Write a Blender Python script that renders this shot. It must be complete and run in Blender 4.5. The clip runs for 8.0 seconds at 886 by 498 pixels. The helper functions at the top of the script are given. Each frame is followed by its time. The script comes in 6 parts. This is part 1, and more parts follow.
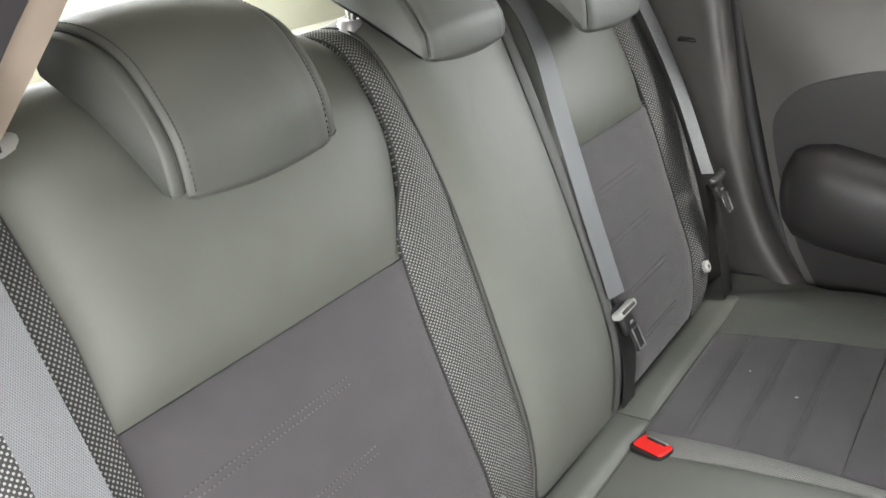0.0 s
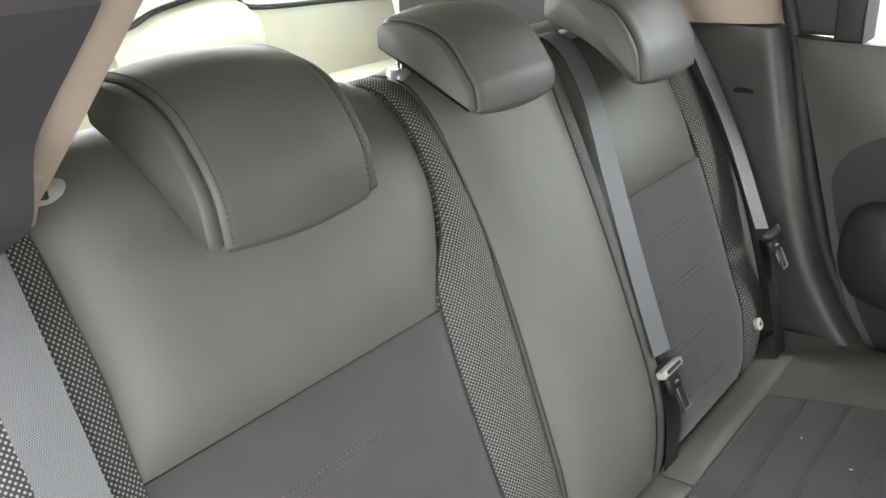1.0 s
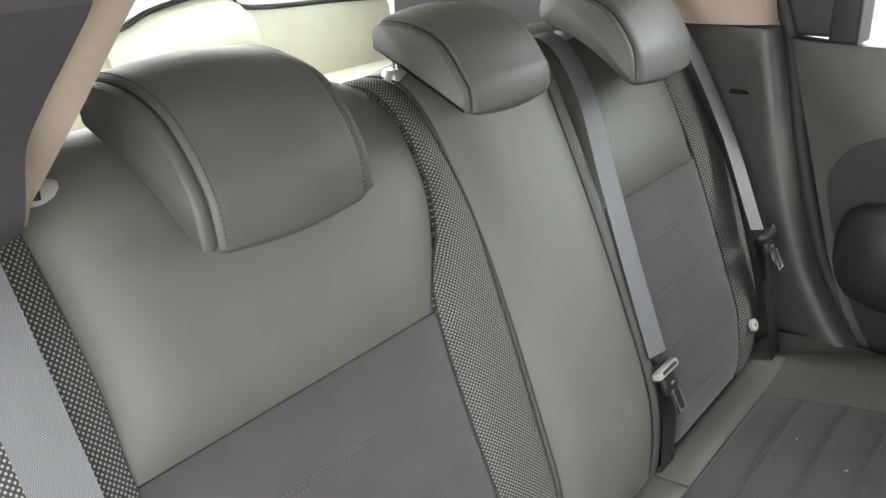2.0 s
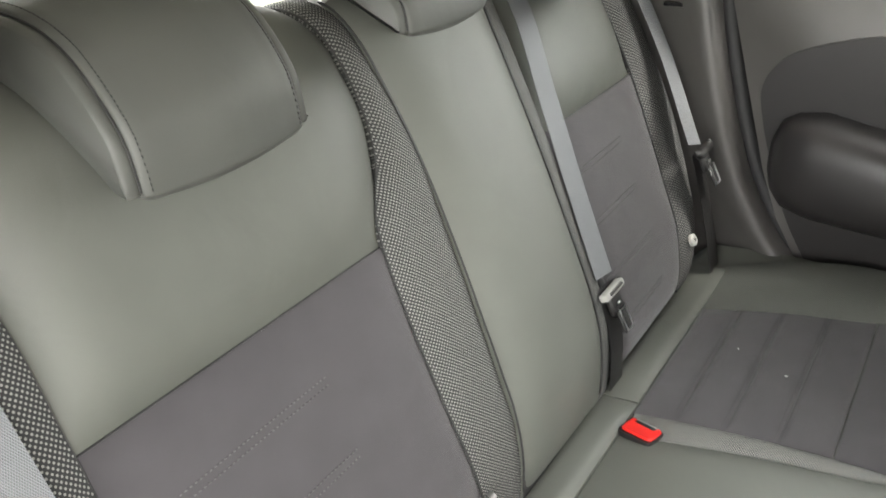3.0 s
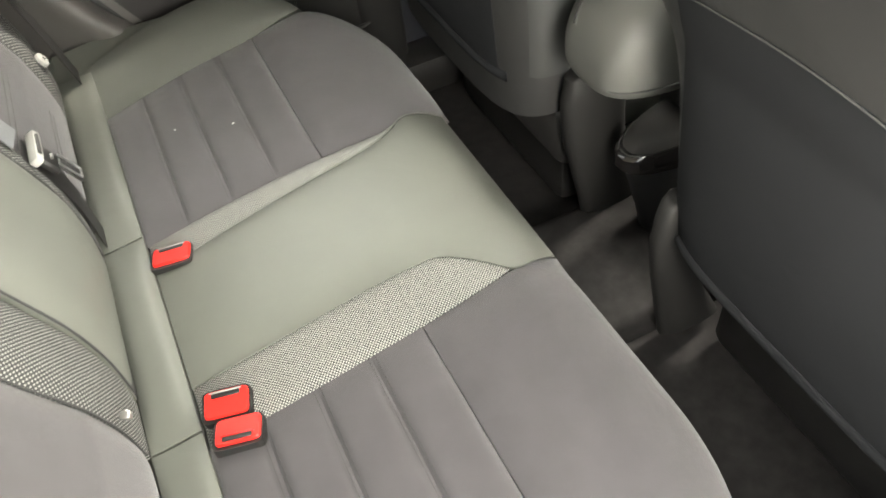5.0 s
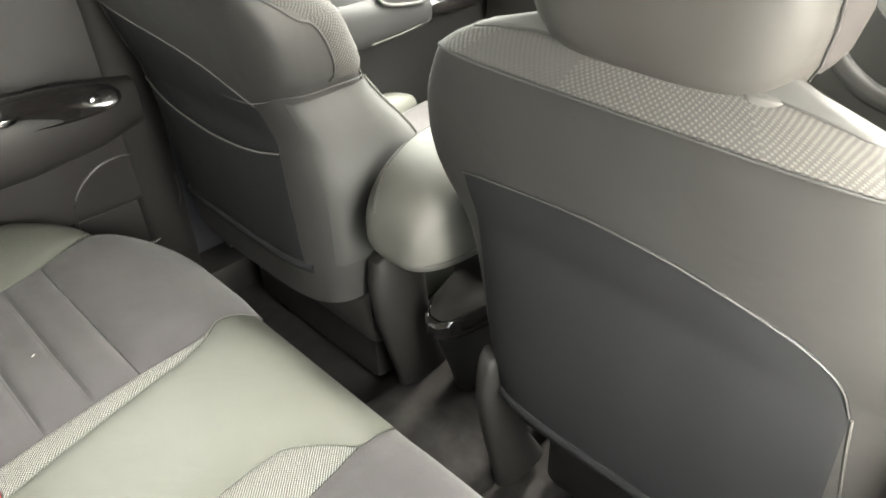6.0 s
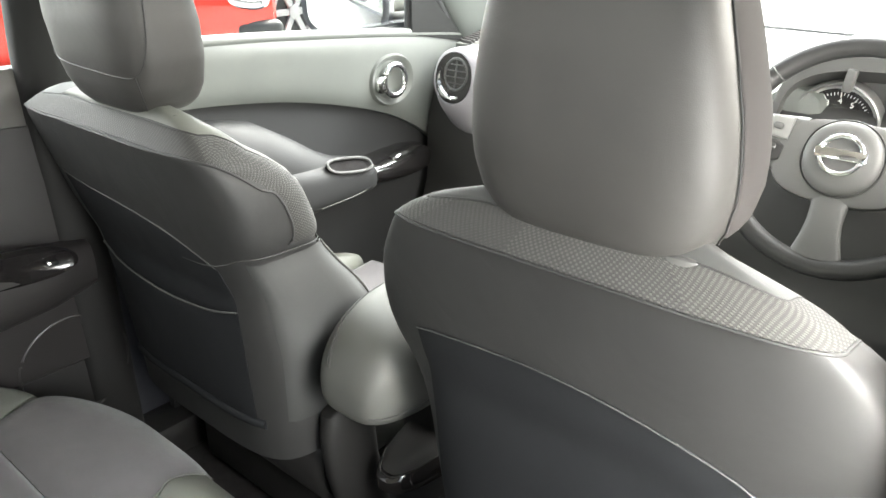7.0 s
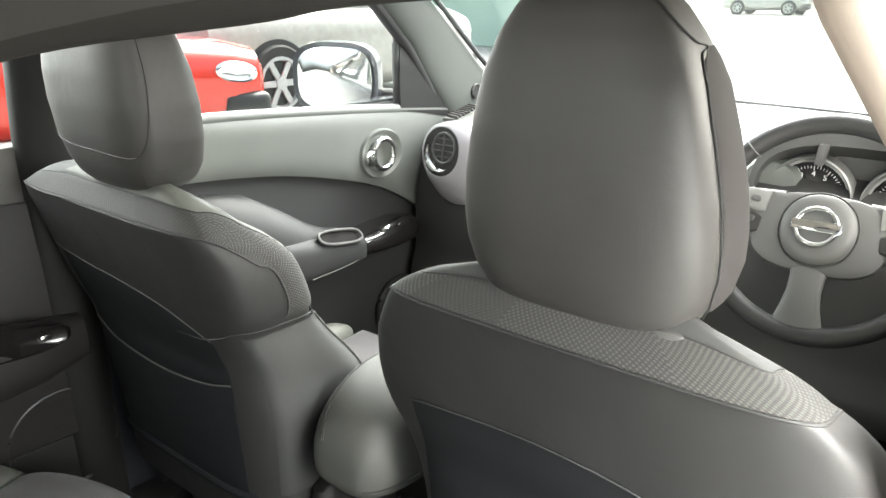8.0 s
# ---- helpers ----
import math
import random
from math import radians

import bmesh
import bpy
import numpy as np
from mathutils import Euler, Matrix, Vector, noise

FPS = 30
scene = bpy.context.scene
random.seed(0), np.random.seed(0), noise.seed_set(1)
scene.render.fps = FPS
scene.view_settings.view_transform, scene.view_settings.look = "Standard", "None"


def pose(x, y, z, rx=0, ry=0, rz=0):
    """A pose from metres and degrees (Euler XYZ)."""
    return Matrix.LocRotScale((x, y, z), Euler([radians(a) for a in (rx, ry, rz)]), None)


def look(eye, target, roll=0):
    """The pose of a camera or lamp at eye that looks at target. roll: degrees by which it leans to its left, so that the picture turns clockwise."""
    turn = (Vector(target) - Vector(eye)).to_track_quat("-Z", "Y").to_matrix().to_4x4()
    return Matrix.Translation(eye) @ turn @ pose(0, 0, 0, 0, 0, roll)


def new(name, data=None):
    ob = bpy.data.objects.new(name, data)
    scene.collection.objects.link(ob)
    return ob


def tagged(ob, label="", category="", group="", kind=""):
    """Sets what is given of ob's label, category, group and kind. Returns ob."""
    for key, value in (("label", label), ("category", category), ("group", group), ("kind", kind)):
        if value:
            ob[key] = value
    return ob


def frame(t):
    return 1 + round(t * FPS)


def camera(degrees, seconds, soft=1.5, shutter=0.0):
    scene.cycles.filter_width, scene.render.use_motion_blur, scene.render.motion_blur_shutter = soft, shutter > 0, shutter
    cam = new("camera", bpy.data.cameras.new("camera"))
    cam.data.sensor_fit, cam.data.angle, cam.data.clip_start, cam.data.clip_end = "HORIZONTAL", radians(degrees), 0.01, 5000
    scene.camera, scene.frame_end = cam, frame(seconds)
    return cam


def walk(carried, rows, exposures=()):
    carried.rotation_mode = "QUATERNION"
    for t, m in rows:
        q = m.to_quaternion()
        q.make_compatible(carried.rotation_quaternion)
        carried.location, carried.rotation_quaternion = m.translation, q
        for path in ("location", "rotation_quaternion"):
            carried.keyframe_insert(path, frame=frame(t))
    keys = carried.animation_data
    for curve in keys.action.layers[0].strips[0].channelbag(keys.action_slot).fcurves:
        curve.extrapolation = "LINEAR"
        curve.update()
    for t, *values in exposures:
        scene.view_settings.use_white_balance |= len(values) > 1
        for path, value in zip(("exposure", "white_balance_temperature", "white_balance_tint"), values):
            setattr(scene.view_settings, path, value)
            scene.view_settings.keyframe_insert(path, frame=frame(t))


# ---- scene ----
cam = camera(59.4, 8.0, shutter=0.15)
PATH = [
    (0, (0.406, -0.767, 1.432), (-0.701, 0.651, 0.559), -3.9),
    (0.5, (0.399, -0.753, 1.45), (-0.797, 0.625, 0.632), -3.3),
    (1, (0.401, -0.743, 1.449), (-0.822, 0.625, 0.654), -3.2),
    (2.5, (0.394, -0.739, 1.447), (-0.8, 0.652, 0.646), -2.8),
    (3, (0.365, -0.722, 1.437), (-0.667, 0.69, 0.468), -3.9),
    (3.3, (0.342, -0.716, 1.425), (-0.481, 0.731, 0.317), -5.9),
    (3.5, (0.292, -0.712, 1.423), (-0.33, 0.751, 0.209), -6.4),
    (4, (0.215, -0.715, 1.411), (0.03, 0.715, 0.025), -8.0),
    (4.5, (0.181, -0.692, 1.397), (0.34, 0.643, -0.084), -8.3),
    (4.7, (0.182, -0.679, 1.388), (0.454, 0.609, -0.118), -8.5),
    (5.8, (0.113, -0.688, 1.399), (1.131, 0.504, 0.157), -2.5),
    (6, (0.101, -0.691, 1.41), (1.221, 0.506, 0.263), -2.0),
    (6.5, (0.06, -0.707, 1.432), (1.357, 0.493, 0.495), -1.0),
    (7, (0.046, -0.716, 1.442), (1.422, 0.493, 0.64), -0.2),
    (7.5, (0.031, -0.72, 1.454), (1.454, 0.496, 0.749), -0.2),
    (8, (0.022, -0.723, 1.462), (1.47, 0.495, 0.817), -0.2),
]
walk(cam, [(t, look(eye, target, roll)) for t, eye, target, roll in PATH],
     exposures=[(0, 1.75, 6250, 9), (1, 1.49, 6200, 9), (2.5, 1.49, 6200, 9), (3, 1.75, 6400, 8), (3.5, 2.15, 6700, 6), (4.7, 2.45, 6900, 6), (5.8, 3.0, 6900, 5), (6.5, 2.90, 6500, 6), (7, 2.56, 6350, 6), (8, 2.15, 6350, 5)])

# ---- sky, sun and exposure ----
world = bpy.data.worlds.new("overcast_sky")
scene.world = world
world.use_nodes = True
wn = world.node_tree
wn.nodes.clear()
w_out = wn.nodes.new("ShaderNodeOutputWorld")
w_bg = wn.nodes.new("ShaderNodeBackground")
w_sky = wn.nodes.new("ShaderNodeTexSky")
w_sky.sky_type = "NISHITA"
w_sky.sun_disc = False
w_sky.sun_elevation = radians(52)
w_sky.sun_rotation = radians(75)
w_sky.dust_density = 8.0
w_sky.ozone_density = 0.2
w_bg.inputs["Strength"].default_value = 0.15
w_haze = wn.nodes.new("ShaderNodeHueSaturation")
w_haze.inputs["Saturation"].default_value = 0.35
wn.links.new(w_sky.outputs[0], w_haze.inputs["Color"])
wn.links.new(w_haze.outputs[0], w_bg.inputs[0])
wn.links.new(w_bg.outputs[0], w_out.inputs[0])

sun_data = bpy.data.lights.new("sun", "SUN")
sun_data.energy = 1.8
sun_data.angle = radians(14)
sun_data.color = (1.0, 0.95, 0.88)
sun_ob = new("sun", sun_data)
sun_ob.matrix_world = look((6, 1.6, 8), (0, 0, 0))


def window_light(name, eye, target, sx, sy, watts, color=(1.0, 0.98, 0.95)):
    """Skylight that comes in through one opening of the car."""
    d = bpy.data.lights.new(name, "AREA")
    d.shape, d.size, d.size_y, d.energy, d.color = "RECTANGLE", sx, sy, watts, color
    ob = new(name, d)
    ob.matrix_world = look(eye, target)
    return ob


window_light("windscreen_skylight", (2.30, 0, 1.98), (1.0, 0, 0.95), 1.3, 0.9, 28)
window_light("door_opening_skylight", (0.16, -1.12, 1.22), (0.20, 0.10, 0.82), 0.9, 0.9, 1.15, (1.0, 0.97, 0.93))
door_light = window_light("door_head_skylight", (0.40, -1.10, 1.32), (0.20, 0.70, 0.98), 0.5, 0.4, 0.92, (1.0, 0.97, 0.93))
door_light.data.spread = radians(85)
sill_light = window_light("door_sill_skylight", (0.49, -0.95, 1.21), (0.70, -0.72, 1.11), 0.28, 0.36, 2.2, (1.0, 0.94, 0.88))
sill_light.data.spread = radians(72)
step_light = window_light("door_step_skylight", (0.42, -1.02, 1.05), (0.42, -0.40, 0.58), 0.6, 0.4, 1.1, (1.0, 0.97, 0.93))
step_light.data.spread = radians(110)
window_light("driver_window_skylight", (1.15, -1.05, 1.55), (0.6, 0.3, 0.8), 0.8, 0.4, 6.5, (1.0, 0.93, 0.84))
window_light("passenger_window_skylight", (1.15, 1.0, 1.55), (0.4, -0.3, 0.8), 0.8, 0.4, 5)
window_light("rear_side_window_skylight", (0.33, 1.02, 1.56), (0.0, -0.3, 0.8), 0.6, 0.4, 4.6)
window_light("rear_window_skylight", (-0.770, 0, 1.425), (-0.42, 0, 1.08), 0.9, 0.16, 3.0)

# ---- materials ----


def material(name, color, rough=0.6, metal=0.0, bump=0.15, scale=900.0, vary=0.12, vscale=14.0, sheen=0.0, coat=0.0, spec=0.5, creases=0.0):
    """A surface with fine grain in relief and broad, faint changes of tone."""
    m = bpy.data.materials.new(name)
    m.use_nodes = True
    nt = m.node_tree
    b = nt.nodes["Principled BSDF"]
    b.inputs["Roughness"].default_value = rough
    b.inputs["Metallic"].default_value = metal
    b.inputs["Specular IOR Level"].default_value = spec
    b.inputs["Sheen Weight"].default_value = sheen
    b.inputs["Coat Weight"].default_value = coat
    co = nt.nodes.new("ShaderNodeTexCoord")
    n1 = nt.nodes.new("ShaderNodeTexNoise")
    n1.inputs["Scale"].default_value = vscale
    n1.inputs["Detail"].default_value = 4
    n2 = nt.nodes.new("ShaderNodeTexNoise")
    n2.inputs["Scale"].default_value = scale
    n2.inputs["Detail"].default_value = 2
    for n in (n1, n2):
        nt.links.new(co.outputs["Object"], n.inputs["Vector"])
    ramp = nt.nodes.new("ShaderNodeMapRange")
    ramp.inputs[1].default_value, ramp.inputs[2].default_value = 0.3, 0.7
    ramp.inputs[3].default_value, ramp.inputs[4].default_value = 1 - vary, 1 + vary
    nt.links.new(n1.outputs[0], ramp.inputs[0])
    mix = nt.nodes.new("ShaderNodeVectorMath")
    mix.operation = "SCALE"
    mix.inputs[0].default_value = color
    nt.links.new(ramp.outputs[0], mix.inputs["Scale"])
    nt.links.new(mix.outputs[0], b.inputs["Base Color"])
    rr = nt.nodes.new("ShaderNodeMapRange")
    rr.inputs[3].default_value, rr.inputs[4].default_value = max(rough - 0.08, 0.02), min(rough + 0.08, 1)
    nt.links.new(n1.outputs[0], rr.inputs[0])
    nt.links.new(rr.outputs[0], b.inputs["Roughness"])
    if bump:
        bp = nt.nodes.new("ShaderNodeBump")
        bp.inputs["Strength"].default_value = bump
        bp.inputs["Distance"].default_value = 0.0006
        nt.links.new(n2.outputs[0], bp.inputs["Height"])
        nt.links.new(bp.outputs[0], b.inputs["Normal"])
        if creases:
            n3 = nt.nodes.new("ShaderNodeTexNoise")
            n3.inputs["Scale"].default_value = 11.0
            n3.inputs["Detail"].default_value = 3
            n3.inputs["Distortion"].default_value = 0.6
            nt.links.new(co.outputs["Object"], n3.inputs["Vector"])
            soft = nt.nodes.new("ShaderNodeBump")
            soft.inputs["Strength"].default_value = creases
            soft.inputs["Distance"].default_value = 0.006
            nt.links.new(n3.outputs[0], soft.inputs["Height"])
            nt.links.new(soft.outputs[0], bp.inputs["Normal"])
    return m


def weave(name, dark, light, pitch, rough=0.75, size=0.42, stretch=1.0, softness=0.12):
    """An open sports mesh: rows of pale knots, staggered, over a dark ground; laid out in metres on the surface."""
    m = bpy.data.materials.new(name)
    m.use_nodes = True
    nt = m.node_tree
    b = nt.nodes["Principled BSDF"]
    b.inputs["Roughness"].default_value = rough
    uv = nt.nodes.new("ShaderNodeUVMap")
    sep = nt.nodes.new("ShaderNodeSeparateXYZ")
    nt.links.new(uv.outputs[0], sep.inputs[0])

    def mth(op, a, c=None):
        n = nt.nodes.new("ShaderNodeMath")
        n.operation = op
        for i, v in enumerate((a, c)):
            if v is None:
                continue
            if isinstance(v, (int, float)):
                n.inputs[i].default_value = v
            else:
                nt.links.new(v, n.inputs[i])
        return n.outputs[0]

    k = 2 * math.pi / pitch
    a = mth("SINE", mth("MULTIPLY", sep.outputs[0], k))
    c = mth("SINE", mth("MULTIPLY", sep.outputs[1], k * stretch))
    prod = mth("MULTIPLY", a, c)
    rng = nt.nodes.new("ShaderNodeMapRange")
    rng.interpolation_type = "SMOOTHSTEP"
    rng.inputs[1].default_value, rng.inputs[2].default_value = size - softness, size + softness
    nt.links.new(prod, rng.inputs[0])
    mx = nt.nodes.new("ShaderNodeMix")
    mx.data_type = "RGBA"
    mx.inputs[6].default_value, mx.inputs[7].default_value = (*dark, 1), (*light, 1)
    nt.links.new(rng.outputs[0], mx.inputs[0])
    nt.links.new(mx.outputs[2], b.inputs["Base Color"])
    bp = nt.nodes.new("ShaderNodeBump")
    bp.inputs["Strength"].default_value = 0.6
    bp.inputs["Distance"].default_value = 0.0008
    nt.links.new(rng.outputs[0], bp.inputs["Height"])
    nt.links.new(bp.outputs[0], b.inputs["Normal"])
    return m


LEATHER = material("grey_leatherette", (0.101, 0.105, 0.091), 0.56, bump=0.25, scale=1100, vary=0.06, creases=0.30)
# the same grey leatherette, darkened for the shade on the rear headrests
LEATHER_HEAD = material("shaded_head_leatherette", (0.0765, 0.0788, 0.0715), 0.52, bump=0.25, scale=1100, vary=0.06, creases=0.25)
LEATHER_DARK = material("charcoal_leatherette", (0.0200, 0.0200, 0.0198), 0.58, bump=0.25, scale=1100, vary=0.08, spec=0.5, creases=0.35)
CLOTH = material("charcoal_suede_cloth", (0.0640, 0.0602, 0.0636), 0.92, bump=0.6, scale=1500, vary=0.08, vscale=22, sheen=0.22, spec=0.2, creases=0.25)
CLOTH_SIDE = material("brown_grey_cloth", (0.030, 0.0275, 0.0270), 0.85, bump=0.5, scale=1500, vary=0.08, spec=0.2)
# its slight blue is the skylit shade of the seat backs, put into the colour
CLOTH_BACK = material("charcoal_back_cloth", (0.0090, 0.0098, 0.0112), 0.85, bump=0.4, scale=1500, vary=0.08, spec=0.2, creases=0.4)
NET = weave("sports_mesh", (0.026, 0.027, 0.027), (0.28, 0.28, 0.26), 0.0054, size=0.36, softness=0.2)
NET_STRIP = weave("inner_sports_mesh", (0.030, 0.031, 0.030), (0.225, 0.225, 0.210), 0.0047, size=0.32, softness=0.22)
NET_FINE = weave("fine_sports_mesh", (0.045, 0.046, 0.044), (0.32, 0.32, 0.295), 0.0040, size=0.16, softness=0.2)
# one shoulder mesh in three tones: the light along the shoulders painted in
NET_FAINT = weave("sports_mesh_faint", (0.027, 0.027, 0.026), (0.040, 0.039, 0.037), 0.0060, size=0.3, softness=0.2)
NET_SHADED = weave("sports_mesh_shaded", (0.027, 0.027, 0.026), (0.062, 0.061, 0.057), 0.0058, size=0.24, softness=0.26)
NET_SUNLIT = weave("sports_mesh_sunlit", (0.030, 0.030, 0.028), (0.066, 0.065, 0.061), 0.0058, size=0.20, softness=0.30)
WEBBING = weave("belt_webbing", (0.112, 0.116, 0.122), (0.180, 0.186, 0.194), 0.0019, rough=0.5, size=0.0, stretch=0.5, softness=0.5)
THREAD = material("grey_thread", (0.125, 0.130, 0.125), 0.8, bump=0)
THREAD_PALE = material("pale_grey_thread", (0.112, 0.112, 0.108), 0.8, bump=0)
THREAD_HEAD = material("charcoal_thread", (0.022, 0.022, 0.022), 0.7, bump=0)
THREAD_DARK = material("black_thread", (0.02, 0.02, 0.02), 0.7, bump=0)
PLASTIC = material("black_grained_plastic", (0.012, 0.0115, 0.0112), 0.5, bump=0.5, scale=700, vary=0.08)
PLASTIC_GREY = material("dark_grey_plastic", (0.026, 0.0255, 0.0245), 0.5, bump=0.45, scale=700, vary=0.08)
TRIM_CREAM = material("cream_boot_trim", (0.47, 0.47, 0.385), 0.75, bump=0.3, vary=0.04, spec=0.3)
DOOR_GREY = material("grey_pillar_plastic", (0.070, 0.066, 0.062), 0.46, bump=0.45, scale=700, vary=0.08, spec=0.7)
# darker copy of the bolster mesh: the far side's shade in its colour
NET_FAR_SHADE = weave("sports_mesh_far_shade", (0.026, 0.026, 0.026), (0.17, 0.17, 0.16), 0.0056, size=0.32)
HUB_GREY = material("grey_wheel_plastic", (0.066, 0.066, 0.064), 0.5, bump=0.3, vary=0.05)
MATT = material("matt_dark_plastic", (0.030, 0.029, 0.028), 0.85, bump=0.4, spec=0.2)
RIM_LEATHER = material("black_wheel_leather", (0.018, 0.018, 0.018), 0.42, bump=0.2, vary=0.06)
# charcoal leatherette made lighter and warmer: window light painted into the headrests
LEATHER_PAD = material("lit_charcoal_leatherette", (0.0315, 0.0302, 0.0284), 0.55, bump=0.25, scale=1100, vary=0.08, spec=0.5, creases=0.35)
# two darkened copies of the grey leatherette, with shade put into their colour
LEATHER_SHADE = material("shaded_grey_leatherette", (0.037, 0.038, 0.0372), 0.6, bump=0.25, scale=1100, vary=0.06)
LEATHER_MID = material("dimmed_grey_leatherette", (0.060, 0.061, 0.056), 0.6, bump=0.25, scale=1100, vary=0.06)
HEM_GREY = material("grey_hem", (0.050, 0.051, 0.048), 0.7, bump=0.2)
POD_PALE = material("pale_violet_grey_plastic", (0.22, 0.21, 0.225), 0.5, bump=0.2, vary=0.04)
PILLAR_GREY = material("grey_windscreen_pillar", (0.060, 0.066, 0.060), 0.6, bump=0.3, vary=0.05)
PLASTIC_PALE = material("pale_grey_plastic", (0.34, 0.34, 0.32), 0.55, bump=0.2)
SPOKE_GREY = material("satin_spoke_plastic", (0.16, 0.16, 0.155), 0.42, metal=0.2, bump=0)
SATIN = material("satin_grey_plastic", (0.062, 0.062, 0.060), 0.5, metal=0.0, bump=0)
PLASTIC_SILVER = material("satin_silver_plastic", (0.42, 0.42, 0.42), 0.35, metal=0.5, bump=0)
GLOSS = material("gloss_black_plastic", (0.012, 0.011, 0.011), 0.12, bump=0, coat=0.6)
CHROME = material("chrome", (0.78, 0.78, 0.78), 0.09, metal=1.0, bump=0, vary=0.02)
STEEL = material("brushed_steel", (0.6, 0.6, 0.6), 0.3, metal=1.0, bump=0.1, vary=0.05)
RED = material("red_button_plastic", (0.72, 0.02, 0.015), 0.4, bump=0.05, vary=0.04)
BEIGE = material("beige_pillar_trim", (0.42, 0.345, 0.285), 0.8, bump=0.3, vary=0.04, spec=0.3)
HEADLINING = material("beige_headlining", (0.55, 0.52, 0.46), 0.95, bump=0.5, vary=0.05, spec=0.2)
CARPET = material("black_carpet", (0.019, 0.018, 0.018), 1.0, bump=1.0, scale=1300, vary=0.25, vscale=40, spec=0.1)
RUBBER = material("black_rubber_seal", (0.02, 0.02, 0.021), 0.6, bump=0.0)
RETURN_GREY = material("violet_grey_pillar_plastic", (0.044, 0.041, 0.045), 0.8, bump=0.2, vary=0.05, spec=0.2)
RAIL = material("dark_roof_rail_trim", (0.012, 0.0108, 0.0094), 0.85, bump=0.0, vary=0.04, spec=0.1)
DOOR_TRIM = material("charcoal_door_trim", (0.023, 0.0235, 0.024), 0.68, bump=0.3, scale=700, vary=0.06)
MESH_FINE = weave("fine_grey_mesh", (0.075, 0.078, 0.068), (0.125, 0.13, 0.115), 0.0042, size=0.2, softness=0.3)
SILVER_PAINT = material("silver_grey_car_paint", (0.34, 0.33, 0.30), 0.4, metal=0.1, bump=0, coat=0.6)
SEAT_BLACK = material("matt_black_plastic", (0.010, 0.0098, 0.0096), 0.62, bump=0.4, spec=0.3)
DOOR_DARK = material("brown_black_door_plastic", (0.0200, 0.0184, 0.0184), 0.46, bump=0.4, scale=700, vary=0.08)
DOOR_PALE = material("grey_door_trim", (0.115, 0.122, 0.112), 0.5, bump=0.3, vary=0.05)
GREY_PAINT = material("dark_grey_car_paint", (0.05, 0.052, 0.06), 0.35, metal=0.1, bump=0, coat=0.8)
RED_PAINT = material("red_car_paint", (0.62, 0.03, 0.015), 0.22, bump=0, coat=1.0, vary=0.03)
TYRE = material("tyre_rubber", (0.025, 0.025, 0.025), 0.8, bump=0.5)
CONCRETE = material("pale_concrete", (0.29, 0.295, 0.28), 0.9, bump=0.4, scale=60, vary=0.16, vscale=0.5)
RENDERED = material("mint_render_wall", (0.46, 0.62, 0.53), 0.9, bump=0.2, scale=40, vary=0.06, vscale=1.2)
ORANGE = material("orange_tag", (0.70, 0.15, 0.025), 0.6, bump=0)
WHITE = material("white_paint", (0.75, 0.75, 0.74), 0.6, bump=0)


def glass(name, tint=(0.96, 0.98, 0.97)):
    """Thin car glass: clear, with a faint reflection that grows towards grazing angles."""
    m = bpy.data.materials.new(name)
    m.use_nodes = True
    nt = m.node_tree
    nt.nodes.clear()
    out = nt.nodes.new("ShaderNodeOutputMaterial")
    clear = nt.nodes.new("ShaderNodeBsdfTransparent")
    clear.inputs[0].default_value = (*tint, 1)
    gloss = nt.nodes.new("ShaderNodeBsdfGlossy")
    gloss.inputs["Roughness"].default_value = 0.02
    face = nt.nodes.new("ShaderNodeLayerWeight")
    face.inputs[0].default_value = 0.5
    power = nt.nodes.new("ShaderNodeMath")
    power.operation = "POWER"
    power.inputs[1].default_value = 5.0
    nt.links.new(face.outputs["Facing"], power.inputs[0])
    fres = nt.nodes.new("ShaderNodeMath")
    fres.operation = "MULTIPLY_ADD"
    fres.inputs[1].default_value, fres.inputs[2].default_value = 0.35, 0.02
    nt.links.new(power.outputs[0], fres.inputs[0])
    mix = nt.nodes.new("ShaderNodeMixShader")
    nt.links.new(fres.outputs[0], mix.inputs[0])
    nt.links.new(clear.outputs[0], mix.inputs[1])
    nt.links.new(gloss.outputs[0], mix.inputs[2])
    nt.links.new(mix.outputs[0], out.inputs[0])
    return m


GLASS = glass("clear_car_glass")
MIRROR = material("mirror_silver", (0.9, 0.9, 0.9), 0.02, metal=1.0, bump=0, vary=0)

# ---- building helpers ----


def mesh_ob(name, bm, mat, parent=None, label="", smooth=True):
    bmesh.ops.recalc_face_normals(bm, faces=bm.faces)
    me = bpy.data.meshes.new(name)
    bm.to_mesh(me)
    bm.free()
    if smooth:
        for p in me.polygons:
            p.use_smooth = True
        me.set_sharp_from_angle(angle=radians(42))
    me.materials.append(mat)
    ob = new(name, me)
    if parent:
        ob.parent = parent
        ob.matrix_parent_inverse = Matrix.Translation(parent.location).inverted()
    if label:
        ob["label"] = label
    return ob


def part(name, bm, mat, parent, label="", smooth=True):
    return mesh_ob(name, bm, mat, parent, label, smooth)


def thing(name, label, category, at=(0, 0, 0), group="", kind=""):
    ob = new(name)
    ob.empty_display_size = 0.05
    ob.location = at
    return tagged(ob, label, category, group, kind)


def rooted(ob, at):
    """Moves a thing's base to a point without moving its parts."""
    ob.location = at
    for c in ob.children:
        c.matrix_parent_inverse = Matrix.Translation(Vector(at)).inverted()
    return ob


